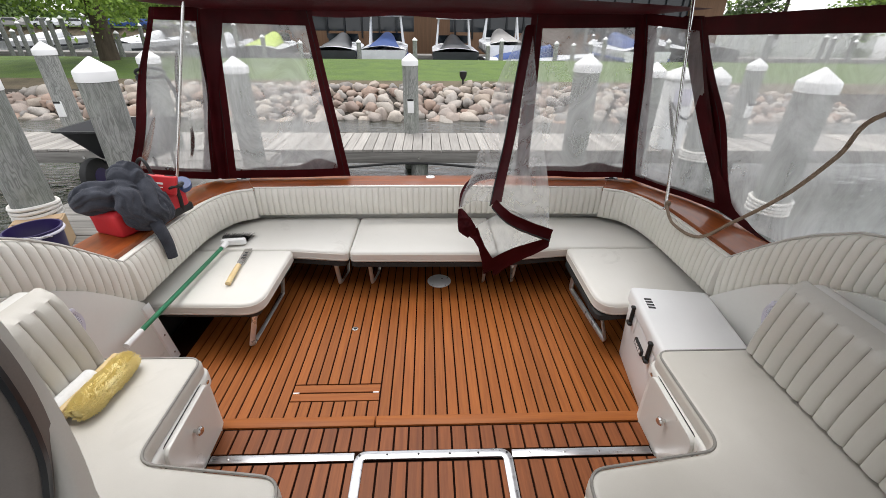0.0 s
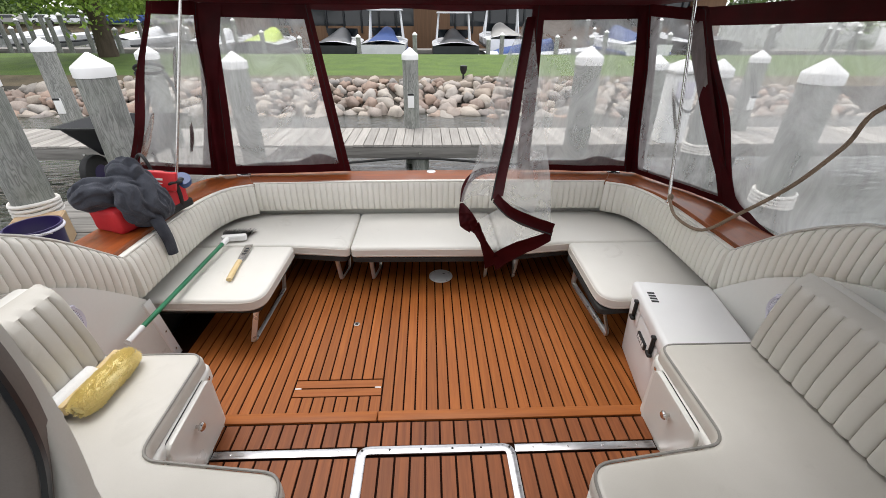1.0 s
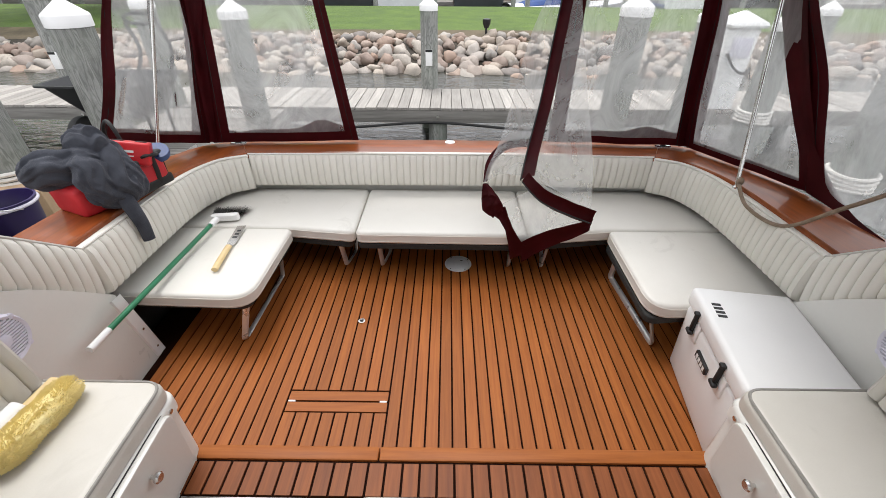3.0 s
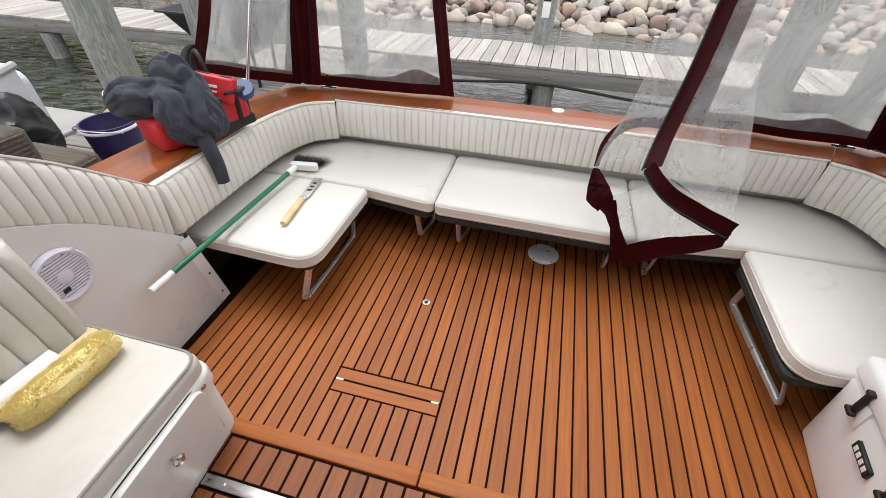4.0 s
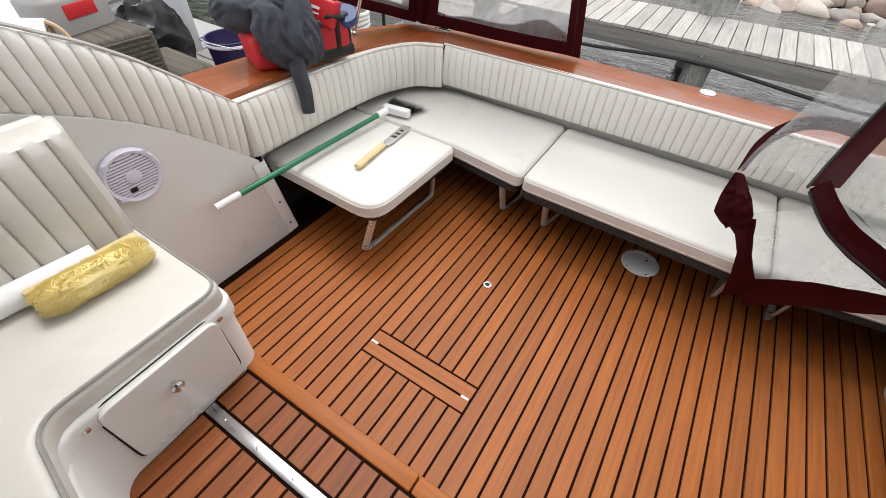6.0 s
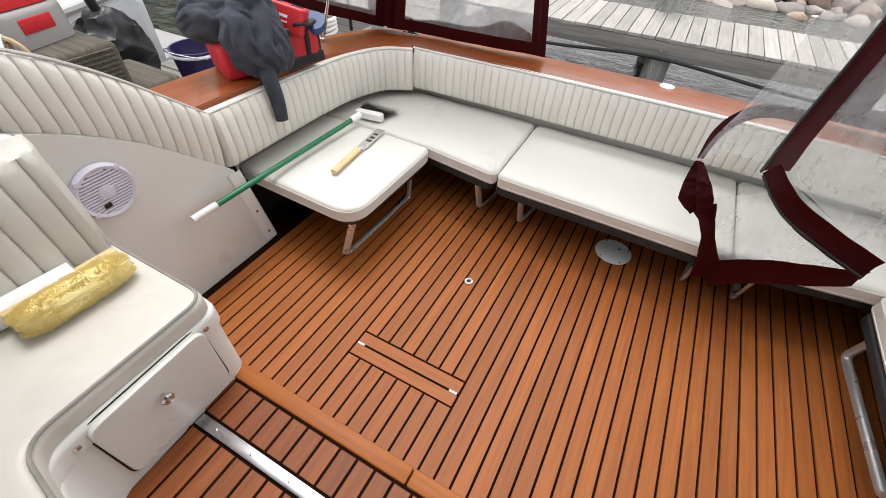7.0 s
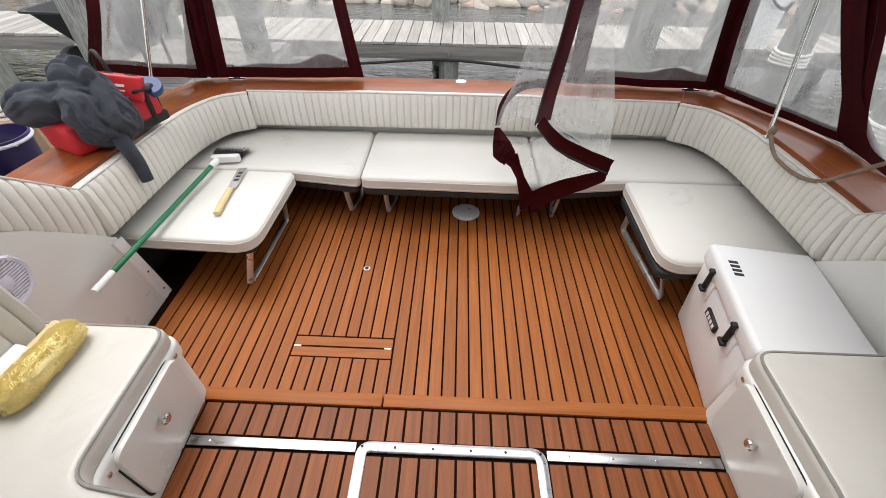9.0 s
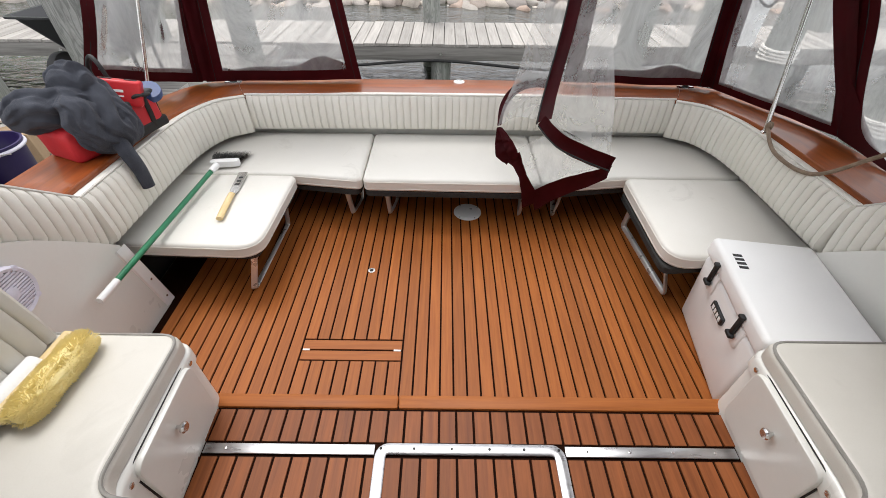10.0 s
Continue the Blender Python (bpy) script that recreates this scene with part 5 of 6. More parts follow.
mop = thing("mop_head", "yellow wool wash mop head lying on the console seat", "wash mop", (-1.11, 1.2, SEAT_TOP))
MM = Matrix.Translation((-1.10, 1.203, SEAT_TOP + 0.038)) @ pose(0, 0, 0, 0, 0, -3)
mb = bmesh.new()
rm = random.Random(9)
core = bmesh.new()
bmesh.ops.create_icosphere(core, subdivisions=4, radius=1)
for v in core.verts:
    p = v.co
    fy = math.copysign(abs(p.y) ** 0.55, p.y)
    d = 1 + 0.14 * noise.noise(p * 4) + 0.10 * noise.noise(p * 9) + 0.05 * noise.noise(p * 22)
    v.co = MM @ Vector((p.x * 0.042 * d, fy * 0.127 * (0.95 + 0.05 * d), p.z * 0.037 * d))
part("wool_pad", core, YELLOW_PILE, mop)
for k in range(9000):
    th, y = rm.uniform(0, 2 * math.pi), rm.uniform(-0.127, 0.128)
    e = math.sqrt(max(0.05, 1 - (abs(y) / 0.134) ** 6))
    n_ = Vector((math.cos(th), rm.uniform(-0.4, 0.4) + (y / 0.127) ** 5, math.sin(th)))
    a = Vector((math.cos(th) * 0.040 * e, y, math.sin(th) * 0.034 * e))
    b = a + n_.normalized() * rm.uniform(0.004, 0.010) * (1 + 0.5 * noise.noise(Vector((th * 1.5, y * 30, 2))))
    b.z = max(b.z, -0.037)
    t_ = n_.orthogonal().normalized() * 0.0014
    vs = [mb.verts.new(MM @ q) for q in (a - t_, a + t_, b + t_ * 0.3, b - t_ * 0.3)]
    mb.faces.new(vs)
tagged(part("wool_fringe", mb, PILE_FIBRE, mop, smooth=False), kind="stuff")
part("backing_block", box((-0.064, -0.128, -0.022), (-0.036, 0.128, 0.018), 0.006, 2, m=MM), PALE_WOOD, mop)
roll = thing("paper_roll", "white paper towel roll lying behind the mop head", "paper roll", (-1.2, 1.1, SEAT_TOP))
part("roll", tube([(-1.170, 1.24, SEAT_TOP + 0.034), (-1.195, 0.98, SEAT_TOP + 0.034)], 0.033, 24), PAPER, roll)

# ---- outdoors: water, bank, lawn ----
WATER_Z = -0.55
def bank(y):
    return interp([(-60, -2.2), (10.6, -2.2), (11.2, -0.75), (13.2, -0.08), (14.2, 0.10), (19.0, 0.26), (20.6, 0.26), (21.0, -2.0), (75, -2.2), (80, 0.5), (150, 2.0), (600, 3.0)], y)


ground_x = [-400, -300, -200, -120, -80, -50, -36, -24, -22, -10, 0, 10, 20, 40, 80, 120, 200, 300, 400]
ground_y = [-60, 0, 10.6, 11.2, 11.8, 12.5, 13.2, 13.7, 14.2, 15, 17, 19, 20.6, 21.0, 40, 75, 80, 150, 600]
bm = bmesh.new()
rows = []
for y in ground_y:
    rows.append([bm.verts.new((x, y, 0.2 if x <= -24 and y < 13 else bank(y) if y < 40 or x < -30 else -2.2)) for x in ground_x])
for a, b in zip(rows, rows[1:]):
    for i in range(len(ground_x) - 1):
        f = bm.faces.new((a[i], a[i + 1], b[i + 1], b[i]))
ground = part("ground", bm, GRASS, None, smooth=False)
ground.data.materials.append(SOIL)
ground.data.materials.append(SHADE_SOIL)
for p in ground.data.polygons:
    yc = p.center.y
    p.material_index = 0 if (14.1 < yc < 21 or yc > 78) else 2 if yc < 13.3 else 1
tagged(ground, "mown green lawn above a stony bank by the water", "ground", kind="structure")
water = tagged(part("water", grid(lambda u, v: (-420 + 840 * u, -60 + 640 * v, WATER_Z), 2, 2), WATER), "dark rippled lake water in the marina", "water", kind="structure")

# rip-rap stones
rr = random.Random(21)
shapes = []
for k in range(9):
    b_ = blob((0, 0, 0), (1, 0.62 + 0.05 * (k % 6), 0.52 + 0.06 * (k % 4)), 0.75, 2, k + 1, 1.35)
    me = bpy.data.meshes.new("stone")
    b_.to_mesh(me)
    b_.free()
    me.materials.append(STONE)
    me.polygons.foreach_set("use_smooth", [True] * len(me.polygons))
    shapes.append(me)
rip = tagged(part("riprap_bank", box((-26, 11.2, -1.3), (26, 13.6, -0.9)), SHADE_SOIL), "bank of rounded granite rip-rap stones along the shore", "stone bank", kind="structure")


def stone(x, y, r, k):
    ob = new("stone", shapes[k % len(shapes)])
    ob.matrix_world = Matrix.LocRotScale((x, y, bank(y) + r * 0.22), Euler((rr.uniform(-0.3, 0.3), rr.uniform(-0.3, 0.3), rr.uniform(0, 6.3))), (r, r, r))
    ob.parent = rip
    return ob


k = 0
for row in range(9):
    y0 = 11.15 + row * 0.29
    x = -15.0 + rr.uniform(0, 0.4)
    while x < 12.0:
        r = rr.uniform(0.13, 0.30) * (1.12 if row < 2 else 0.72 if row > 6 else 0.95)
        if -9.5 < x < 9.5 or row < 7:
            stone(x, y0 + rr.uniform(-0.12, 0.12), r, k)
            k += 1
        x += r * rr.uniform(1.35, 1.9)

# ---- docks ----
def dock(name, x0, x1, y0, y1, z, along, label, step=0.145):
    """A plank dock. along: the axis along which its planks follow one another."""
    t = thing(name, label, "dock", ((x0 + x1) / 2, (y0 + y1) / 2, z), kind="structure")
    n = int(((x1 - x0) if along == "x" else (y1 - y0)) / step)
    size = (step - 0.008, y1 - y0, 0.035) if along == "x" else (x1 - x0, step - 0.008, 0.035)
    b_ = box((-size[0] / 2, -size[1] / 2, -0.035), (size[0] / 2, size[1] / 2, 0), 0.004, 1)
    me = bpy.data.meshes.new("plank")
    b_.to_mesh(me)
    b_.free()
    me.materials.append(DOCK_WOOD if along == "x" else DOCK_BEAM)
    for i in range(n):
        ob = new("plank", me)
        q = (x0 + (i + 0.5) * step, (y0 + y1) / 2) if along == "x" else ((x0 + x1) / 2, y0 + (i + 0.5) * step)
        ob.location = (q[0], q[1], z + rr.uniform(-0.004, 0.004))
        ob.rotation_euler = (0, 0, rr.uniform(-0.004, 0.004))
        ob.parent = t
        ob.matrix_parent_inverse = t.matrix_world.inverted()
    for a, b in (((x0, y0 + 0.005, z - 0.20), (x1, y0 + 0.045, z - 0.037)), ((x0, y1 - 0.045, z - 0.24), (x1, y1 + 0.02, z - 0.037))) if along == "x" else (((x0 - 0.02, y0, z - 0.24), (x0 + 0.045, y1, z - 0.037)), ((x1 - 0.045, y0, z - 0.24), (x1 + 0.02, y1, z - 0.037))):
        part("fascia_beam", box(a, b, 0.006), DOCK_BEAM, t)
    return t


DOCK_Z = 0.06
dock("main_dock", -12.0, 12.0, 6.22, 7.30, DOCK_Z, "x", "long weathered grey plank dock behind the boat")
dock("finger_dock_port", -3.60, -2.12, -3.0, 6.04, 0.10, "y", "weathered plank finger dock beside the boat")
for x in (-8.0, -5.0, -0.15, 4.4, 8.0):
    t = thing("dock_post", "short weathered post holding up the dock", "dock post", (x, 6.12, WATER_Z - 0.6), "dock posts")
    part("post", lathe([(0.13, 0), (0.13, 0.98)], (x, 6.36, WATER_Z - 0.6), 14), PILE, t)
    part("bolt", lathe([(0.02, 0), (0.02, 0.02)], sides=10, m=Matrix.Translation((x, 6.225, DOCK_Z - 0.12)) @ pose(0, 0, 0, 90, 0, 0)), STEEL, t)
t = thing("dock_cable", "black power cable sagging below the dock edge", "cable", (0, 6.0, -0.2))
part("cable", tube(smooth_line([(-3.2, 6.20, -0.10), (-1.6, 6.17, -0.20), (-0.2, 6.19, -0.13), (1.4, 6.16, -0.22), (3.0, 6.19, -0.10)], 8), 0.018, 8), BLACK_RUBBER, t)


def piling(x, y, top, r=0.135, rope=False, lean=(0, 0), plate=False):
    t = thing("piling", "weathered grey wooden piling with a white pointed cap" + (" and mooring rope" if rope else ""), "piling", (x, y, -1.4), "mooring pilings")
    b_ = lathe([(r * 1.06, 0.0), (r * 1.03, 1.0), (r, top + 1.4 - 0.05)], (x, y, -1.4), 26)
    for v in b_.verts:
        h = v.co.z + 1.4
        v.co.x += lean[0] * h + 0.006 * noise.noise(Vector((h * 1.5, x, 0)))
        v.co.y += lean[1] * h
    part("post", b_, PILE, t)
    dx, dy = lean[0] * (top + 1.4), lean[1] * (top + 1.4)
    part("cap", lathe([(r * 1.02, -0.070), (r * 1.06, -0.070), (r * 1.06, 0.0), (r * 1.02, 0.010), (0.012, 0.105), (0.002, 0.108)], (x + dx, y + dy, top - 0.02), 26), PLASTIC, t, "white plastic pointed cap")
    if rope:
        for k in range(4):
            z = 0.30 + 0.032 * k
            q = lean[0] * (z + 1.4), lean[1] * (z + 1.4)
            part("rope_turn", tube([(x + q[0] + (r * 1.12) * math.cos(a), y + q[1] + (r * 1.12) * math.sin(a), z + 0.006 * math.sin(a * 2 + k)) for a in np.linspace(0, 6.02, 22)], 0.016, 8, True), WHITE_ROPE, t)
    if plate:
        part("tag_plate", box((x - 0.05, y - r - 0.02, 0.40), (x + 0.05, y - r + 0.02, 0.62), 0.004), PLASTIC, t, "small pale tag plate")
        part("tag_bar", box((x - 0.05, y - r - 0.024, 0.59), (x + 0.05, y - r - 0.018, 0.622), 0.002), BLACK_RUBBER, t)


piling(-2.66, 3.80, 1.36, rope=True)
piling(-3.19, 3.36, 1.34, rope=True)
piling(-5.55, 6.95, 1.33, plate=True)
piling(-3.75, 6.35, 1.28)
piling(-2.2, 5.33, 1.27)
piling(-0.30, 7.36, 1.20, r=0.125, plate=True)
piling(1.66, 4.82, 1.36)
piling(3.0, 6.0, 1.20)
piling(3.20, 5.0, 1.23, rope=True)
piling(5.2, 7.12, 1.19, plate=True)
piling(2.95, 3.42, 1.36, rope=True)

PX, PY = 3.62, 6.42
ped = thing("dock_pedestal", "white plastic power pedestal with a pitched hood on the dock", "power pedestal", (PX, PY, DOCK_Z))
part("column", prism(fillet([(PX - 0.19, PY - 0.16), (PX + 0.19, PY - 0.16), (PX + 0.19, PY + 0.16), (PX - 0.19, PY + 0.16)], 0.05, 4), DOCK_Z + 0.004, 1.02, 0.012, 2), PLASTIC, ped)
part("hood", lathe([(0.30, 0.0), (0.31, 0.03), (0.29, 0.06), (0.03, 0.17), (0.01, 0.172)], (0, 0, 0), 4, m=Matrix.Translation((PX, PY, 1.03)) @ pose(0, 0, 0, 0, 0, 45)), PLASTIC, ped)
part("meter_panel", box((PX - 0.12, PY - 0.178, 0.70), (PX + 0.12, PY - 0.158, 0.92), 0.006), SPEAKER_P, ped)
part("cable_loop", tube(smooth_line([(PX - 0.15, PY - 0.18, 0.75), (PX - 0.05, PY - 0.22, 0.60), (PX + 0.1, PY - 0.22, 0.52), (PX + 0.2, PY - 0.18, 0.58)], 5), 0.015, 6), BLACK_RUBBER, ped)

# wheelbarrow on the finger dock
wb = thing("wheelbarrow", "black plastic wheelbarrow parked at the end of the finger dock", "wheelbarrow", (-2.95, 4.5, 0.10))
WX, WY, WZ = -3.10, 4.62, 0.10
tub = bmesh.new()
lo_, hi_ = [(-0.26, -0.22), (0.26, -0.22), (0.26, 0.22), (-0.26, 0.22)], [(-0.50, -0.34), (0.42, -0.34), (0.42, 0.34), (-0.50, 0.34)]
lo_, hi_ = fillet(lo_, 0.06, 4), fillet(hi_, 0.08, 4)
lev = [(lo_, 0.36), (hi_, 0.66), ([(p[0] * 1.07, p[1] * 1.08) for p in hi_], 0.66), ([(p[0] * 1.07, p[1] * 1.08) for p in hi_], 0.645)]
rings = [[tub.verts.new((WX + p[0], WY + p[1], WZ + z)) for p in ring] for ring, z in lev]
for a, b in zip(rings, rings[1:]):
    for i in range(len(a)):
        tub.faces.new((a[i], a[(i + 1) % len(a)], b[(i + 1) % len(a)], b[i]))
tub.faces.new(rings[0][::-1])
part("tub", tub, BLACK_PLASTIC, wb)
wh = part("wheel", lathe([(0.05, -0.05), (0.15, -0.05), (0.185, -0.03), (0.19, 0.0), (0.185, 0.03), (0.15, 0.05), (0.05, 0.05)], sides=28, m=Matrix.Translation((WX - 0.30, WY - 0.28, WZ + 0.19)) @ pose(0, 0, 0, 90, 0, 90)), BLACK_RUBBER, wb)
part("rim", lathe([(0.02, -0.055), (0.09, -0.052), (0.09, 0.052), (0.02, 0.055)], sides=20, m=Matrix.Translation((WX - 0.30, WY - 0.28, WZ + 0.19)) @ pose(0, 0, 0, 90, 0, 90)), PURPLE, wh)
for dy in (-0.16, 0.16):
    part("handle_rail", tube(smooth_line([(WX - 0.25, WY + dy, WZ + 0.30), (WX + 0.05 + dy, WY + 0.30, WZ + 0.52), (WX + 0.12 + dy, WY + 0.50, WZ + 0.80), (WX + 0.02 + dy, WY + 0.58, WZ + 1.05)], 5), 0.018, 8), BLACK_PLASTIC, wb)
    part("stand", tube([(WX + 0.25, WY + dy, WZ + 0.36), (WX + 0.25, WY + dy, WZ + 0.0)], 0.016, 8), BLACK_PLASTIC, wb)
part("handle_loop", tube([(WX + 0.02 + 0.16 * math.cos(a), WY + 0.58, WZ + 1.09 + 0.05 * math.sin(a)) for a in np.linspace(0, 6.0, 20)], 0.016, 8, True), BLACK_RUBBER, wb)

# bucket, box, steps, vacuum and bag on the finger dock
FZ = 0.102
bk = thing("bucket", "purple plastic bucket with a pale rim on the dock", "bucket", (-2.60, 2.68, FZ))
part("pail", lathe([(0.115, 0.0), (0.118, 0.006), (0.145, 0.36), (0.150, 0.385), (0.155, 0.40), (0.143, 0.40), (0.138, 0.36), (0.112, 0.02), (0.02, 0.018)], (-2.60, 2.68, FZ), 36), PURPLE, bk)
part("rim", tube([(-2.60 + 0.152 * math.cos(a), 2.68 + 0.152 * math.sin(a), FZ + 0.375) for a in np.linspace(0, 6.1, 36)], 0.010, 8, True), SPEAKER_P, bk, "pale lilac rim")
part("bail", tube([(-2.60 + 0.16 * math.cos(a), 2.68 - 0.03 + 0.16 * math.sin(a) * 0.9, FZ + 0.36 - 0.05 * math.sin(a)) for a in np.linspace(3.3, 6.1, 16)], 0.004, 6), STEEL, bk)
part("suds", blob((-2.60, 2.70, FZ + 0.30), (0.08, 0.07, 0.015), 0.3, 3, 4), PAPER, bk, "white rag in the bucket")
cb = thing("cardboard_box", "brown cardboard box standing on the dock", "box", (-2.98, 3.0, FZ))
part("carton", box((-0.16, -0.11, 0.0), (0.16, 0.11, 0.22), 0.004, 1, m=Matrix.Translation((-3.05, 3.17, FZ)) @ pose(0, 0, 0, 0, 0, 28)), CARDBOARD, cb)
part("flap", box((-0.15, -0.005, 0.221), (0.15, 0.10, 0.225), 0.001, 1, m=Matrix.Translation((-3.05, 3.17, FZ)) @ pose(0, 0, 0, 0, 0, 28)), CARDBOARD, cb)


def ribbed_step(lo, hi, parent):
    part("tread", box(lo, hi, 0.03, 3), TIMBER, parent)
    n = int((hi[2] - lo[2]) / 0.022)
    for face in (0, 1):
        g = bmesh.new()
        for k in range(n):
            z = lo[2] + 0.011 + k * 0.022
            if face == 0:
                box((hi[0] - 0.004, lo[1] + 0.03, z - 0.006), (hi[0] + 0.006, hi[1] - 0.03, z + 0.006), 0.003, 1, g)
            else:
                box((lo[0] + 0.03, hi[1] - 0.004, z - 0.006), (hi[0] - 0.03, hi[1] + 0.006, z + 0.006), 0.003, 1, g)
        tagged(part("ribbing", g, TIMBER, parent), kind="stuff")


st = thing("dock_steps", "old boarding steps covered in ribbed grey-brown carpet", "boarding steps", (-2.5, 2.0, FZ))
ribbed_step((-3.0, 1.72, FZ), (-2.45, 2.19, FZ + 0.59), st)
ribbed_step((-2.90, 2.20, FZ), (-2.43, 2.43, FZ + 0.35), st)
bagb = thing("refuse_bag", "crumpled black plastic refuse bag behind the steps", "plastic bag", (-2.85, 2.3, FZ))
gb = fold_blob((-3.08, 2.45, FZ + 0.28), (0.17, 0.24, 0.30), 31.0, 15, 0.16)
for v in gb.verts:
    v.co.z = max(v.co.z, FZ + 0.002)
part("bag", gb, BLACK_PLASTIC, bagb)
vac = thing("wet_vacuum", "grey and red portable vacuum standing on the steps", "vacuum cleaner", (-2.55, 1.9, FZ + 0.60))
VM = Matrix.Translation((-2.74, 1.97, FZ + 0.592)) @ pose(0, 0, 0, 0, 0, 15) @ Matrix.Scale(0.86, 4)
tank = prism(fillet([(-0.13, -0.20), (0.13, -0.20), (0.13, 0.20), (-0.13, 0.20)], 0.09, 6), 0.0, 0.18, 0.03, 3, m=VM)
part("tank", tank, VINYL_GREY, vac)
part("head", prism(fillet([(-0.11, -0.18), (0.11, -0.18), (0.11, 0.17), (-0.11, 0.17)], 0.08, 6), 0.184, 0.27, 0.03, 3, m=VM), RED_PLASTIC, vac)
part("dark_top", prism(fillet([(-0.09, -0.15), (0.09, -0.15), (0.09, 0.12), (-0.09, 0.12)], 0.06, 6), 0.27, 0.31, 0.015, 2, m=VM), BLACK_PLASTIC, vac)
part("red_panel", box((0.125, -0.10, 0.07), (0.136, 0.08, 0.14), 0.004, 2, m=VM), RED_PLASTIC, vac)
part("hose", tube([VM @ p for p in smooth_line([(0.05, 0.10, 0.27), (0.10, 0.22, 0.30), (0.13, 0.32, 0.2), (0.12, 0.36, 0.08)], 6)], 0.024, 10), BLACK_PLASTIC, vac)
tr = thing("rolled_sheet", "white rolled vinyl sheet with a brown inside", "rolled sheet", (-2.3, 1.45, FZ + 0.6))
ro = tube([(-2.20, 1.70, 0.80), (-2.6, 0.94, 0.90)], 0.085, 24)
part("roll", ro, PAPER, tr)
part("bore", tube([(-2.199, 1.702, 0.80), (-2.196, 1.708, 0.799)], 0.066, 24), BROWN_WALL, tr, "dark brown hollow core")
part("edge_ring", tube([Vector((-2.199, 1.703, 0.80)) + Vector((0.885, 0.465, 0)) * 0.076 * math.cos(a) + Vector((0, 0, 1)) * 0.076 * math.sin(a) for a in np.linspace(0, 6.05, 24)], 0.009, 6, True), CARDBOARD, tr)
part("prop", box((-2.5, 1.29, FZ), (-2.3, 1.49, 0.735), 0.01), CARDBOARD, tr, "cardboard carton under the roll")


# ---- neighbouring boats ----
def speedboat(at, yaw, length, beam, cover, label, kindname="moored_boat", tower=False, tilt=0):
    t = thing(kindname, label, "boat", at, "moored boats")
    M = Matrix.Translation(at) @ pose(0, 0, 0, tilt, 0, yaw)
    L, W = length / 2, beam / 2

    def shell(u, v):
        x = -L + 2 * L * u
        w = W * (1 - max(0, (u - 0.45) / 0.55) ** 2.4) + 0.02
        a = math.pi * v
        keel = 0.75 * (1 - 0.35 * max(0, (u - 0.6) / 0.4) ** 2)
        z = -keel * math.sin(a) ** 0.7 + 0.25 * u * u
        return M @ Vector((x, -w * math.cos(a), z + 0.75))

    part("hull", grid(shell, 20, 12, caps=True), BOAT_DARK if cover in (BOAT_DARK, LIME) else BOAT_WHITE, t)
    part("boot_stripe", tube([shell(k / 20, 0.10) + Vector((0, 0, -0.02)) for k in range(20)] + [shell(k / 20, 0.90) + Vector((0, 0, -0.02)) for k in range(19, -1, -1)], 0.07, 6), COVER_BLUE if cover is COVER_BLUE else BOAT_DARK, t)

    def top(u, v):
        x = -L + 2 * L * u
        w = W * (1 - max(0, (u - 0.45) / 0.55) ** 2.4) + 0.02
        return M @ Vector((x, -w + 2 * w * v, 0.76 + 0.25 * u * u + 0.16 * math.sin(math.pi * v) * (1 - u * 0.5)))

    part("deck", grid(top, 20, 8), BOAT_WHITE, t)

    def cov(u, v):
        x = -L * 0.80 + 1.05 * L * u
        w = W * 0.74 * (1 - 0.5 * u)
        h = 0.14 + 0.46 * u
        return M @ Vector((x, -w + 2 * w * v, 0.84 + 0.1 * u + h * math.sin(math.pi * v) ** 0.45 * min(1, 8 * u + 0.2, 8 * (1 - u) + 0.1)))

    part("cover", grid(cov, 18, 12), cover, t)
    part("windshield", grid(lambda u, v: M @ Vector((0.55 - 0.35 * v + 0.25 * math.cos(math.pi * (u - 0.5)), (u - 0.5) * 1.5 * W, 1.0 + 0.42 * v)), 10, 2), DARK_GLASS, t)
    if tower:
        for s in (-1, 1):
            part("tower_leg", tube([M @ Vector(p) for p in ((-0.5, s * W * 0.8, 0.9), (-0.2, s * W * 0.7, 2.2), (0.3, s * W * 0.8, 0.95))], 0.05, 8), BOAT_WHITE, t)
        part("tower_top", box((-0.9, -W * 0.8, 2.2), (0.5, W * 0.8, 2.27), 0.02, m=M), BOAT_WHITE, t)
    return t


speedboat((-4.6, 25.2, -0.25), 90, 5.6, 2.2, BOAT_DARK, "white speedboat with a black cover on a lift")
speedboat((-2.2, 25.2, -0.20), 90, 5.8, 2.2, COVER_BLUE, "white speedboat with a blue cover on a lift", tower=True)
speedboat((1.4, 26.0, -0.30), 90, 6.0, 2.3, BOAT_DARK, "white speedboat with a tower and dark cover", tower=True)
speedboat((4.2, 27.0, 0.0), 90, 6.4, 2.4, VINYL_GREY, "white cruiser with a grey cover on a lift", tower=True)
speedboat((5.6, 22.6, -0.62), 8, 6.0, 2.2, COVER_BLUE, "white boat under a blue cover lying along the wall")
speedboat((-8.4, 25.5, -0.25), 90, 5.6, 2.2, LIME, "white boat with a lime green cover")
speedboat((-11.8, 27.5, -0.35), 80, 5.8, 2.2, BOAT_WHITE, "white speedboat with a white cover")
speedboat((9.5, 23.0, -0.05), 95, 5.8, 2.2, COVER_BLUE, "white speedboat with a blue cover")
speedboat((13.5, 24.0, -0.05), 90, 5.8, 2.2, BOAT_DARK, "white speedboat with a dark cover")
speedboat((-19.5, 34.0, -0.4), 75, 6.5, 2.4, BOAT_WHITE, "white boat tied up at the far pier")
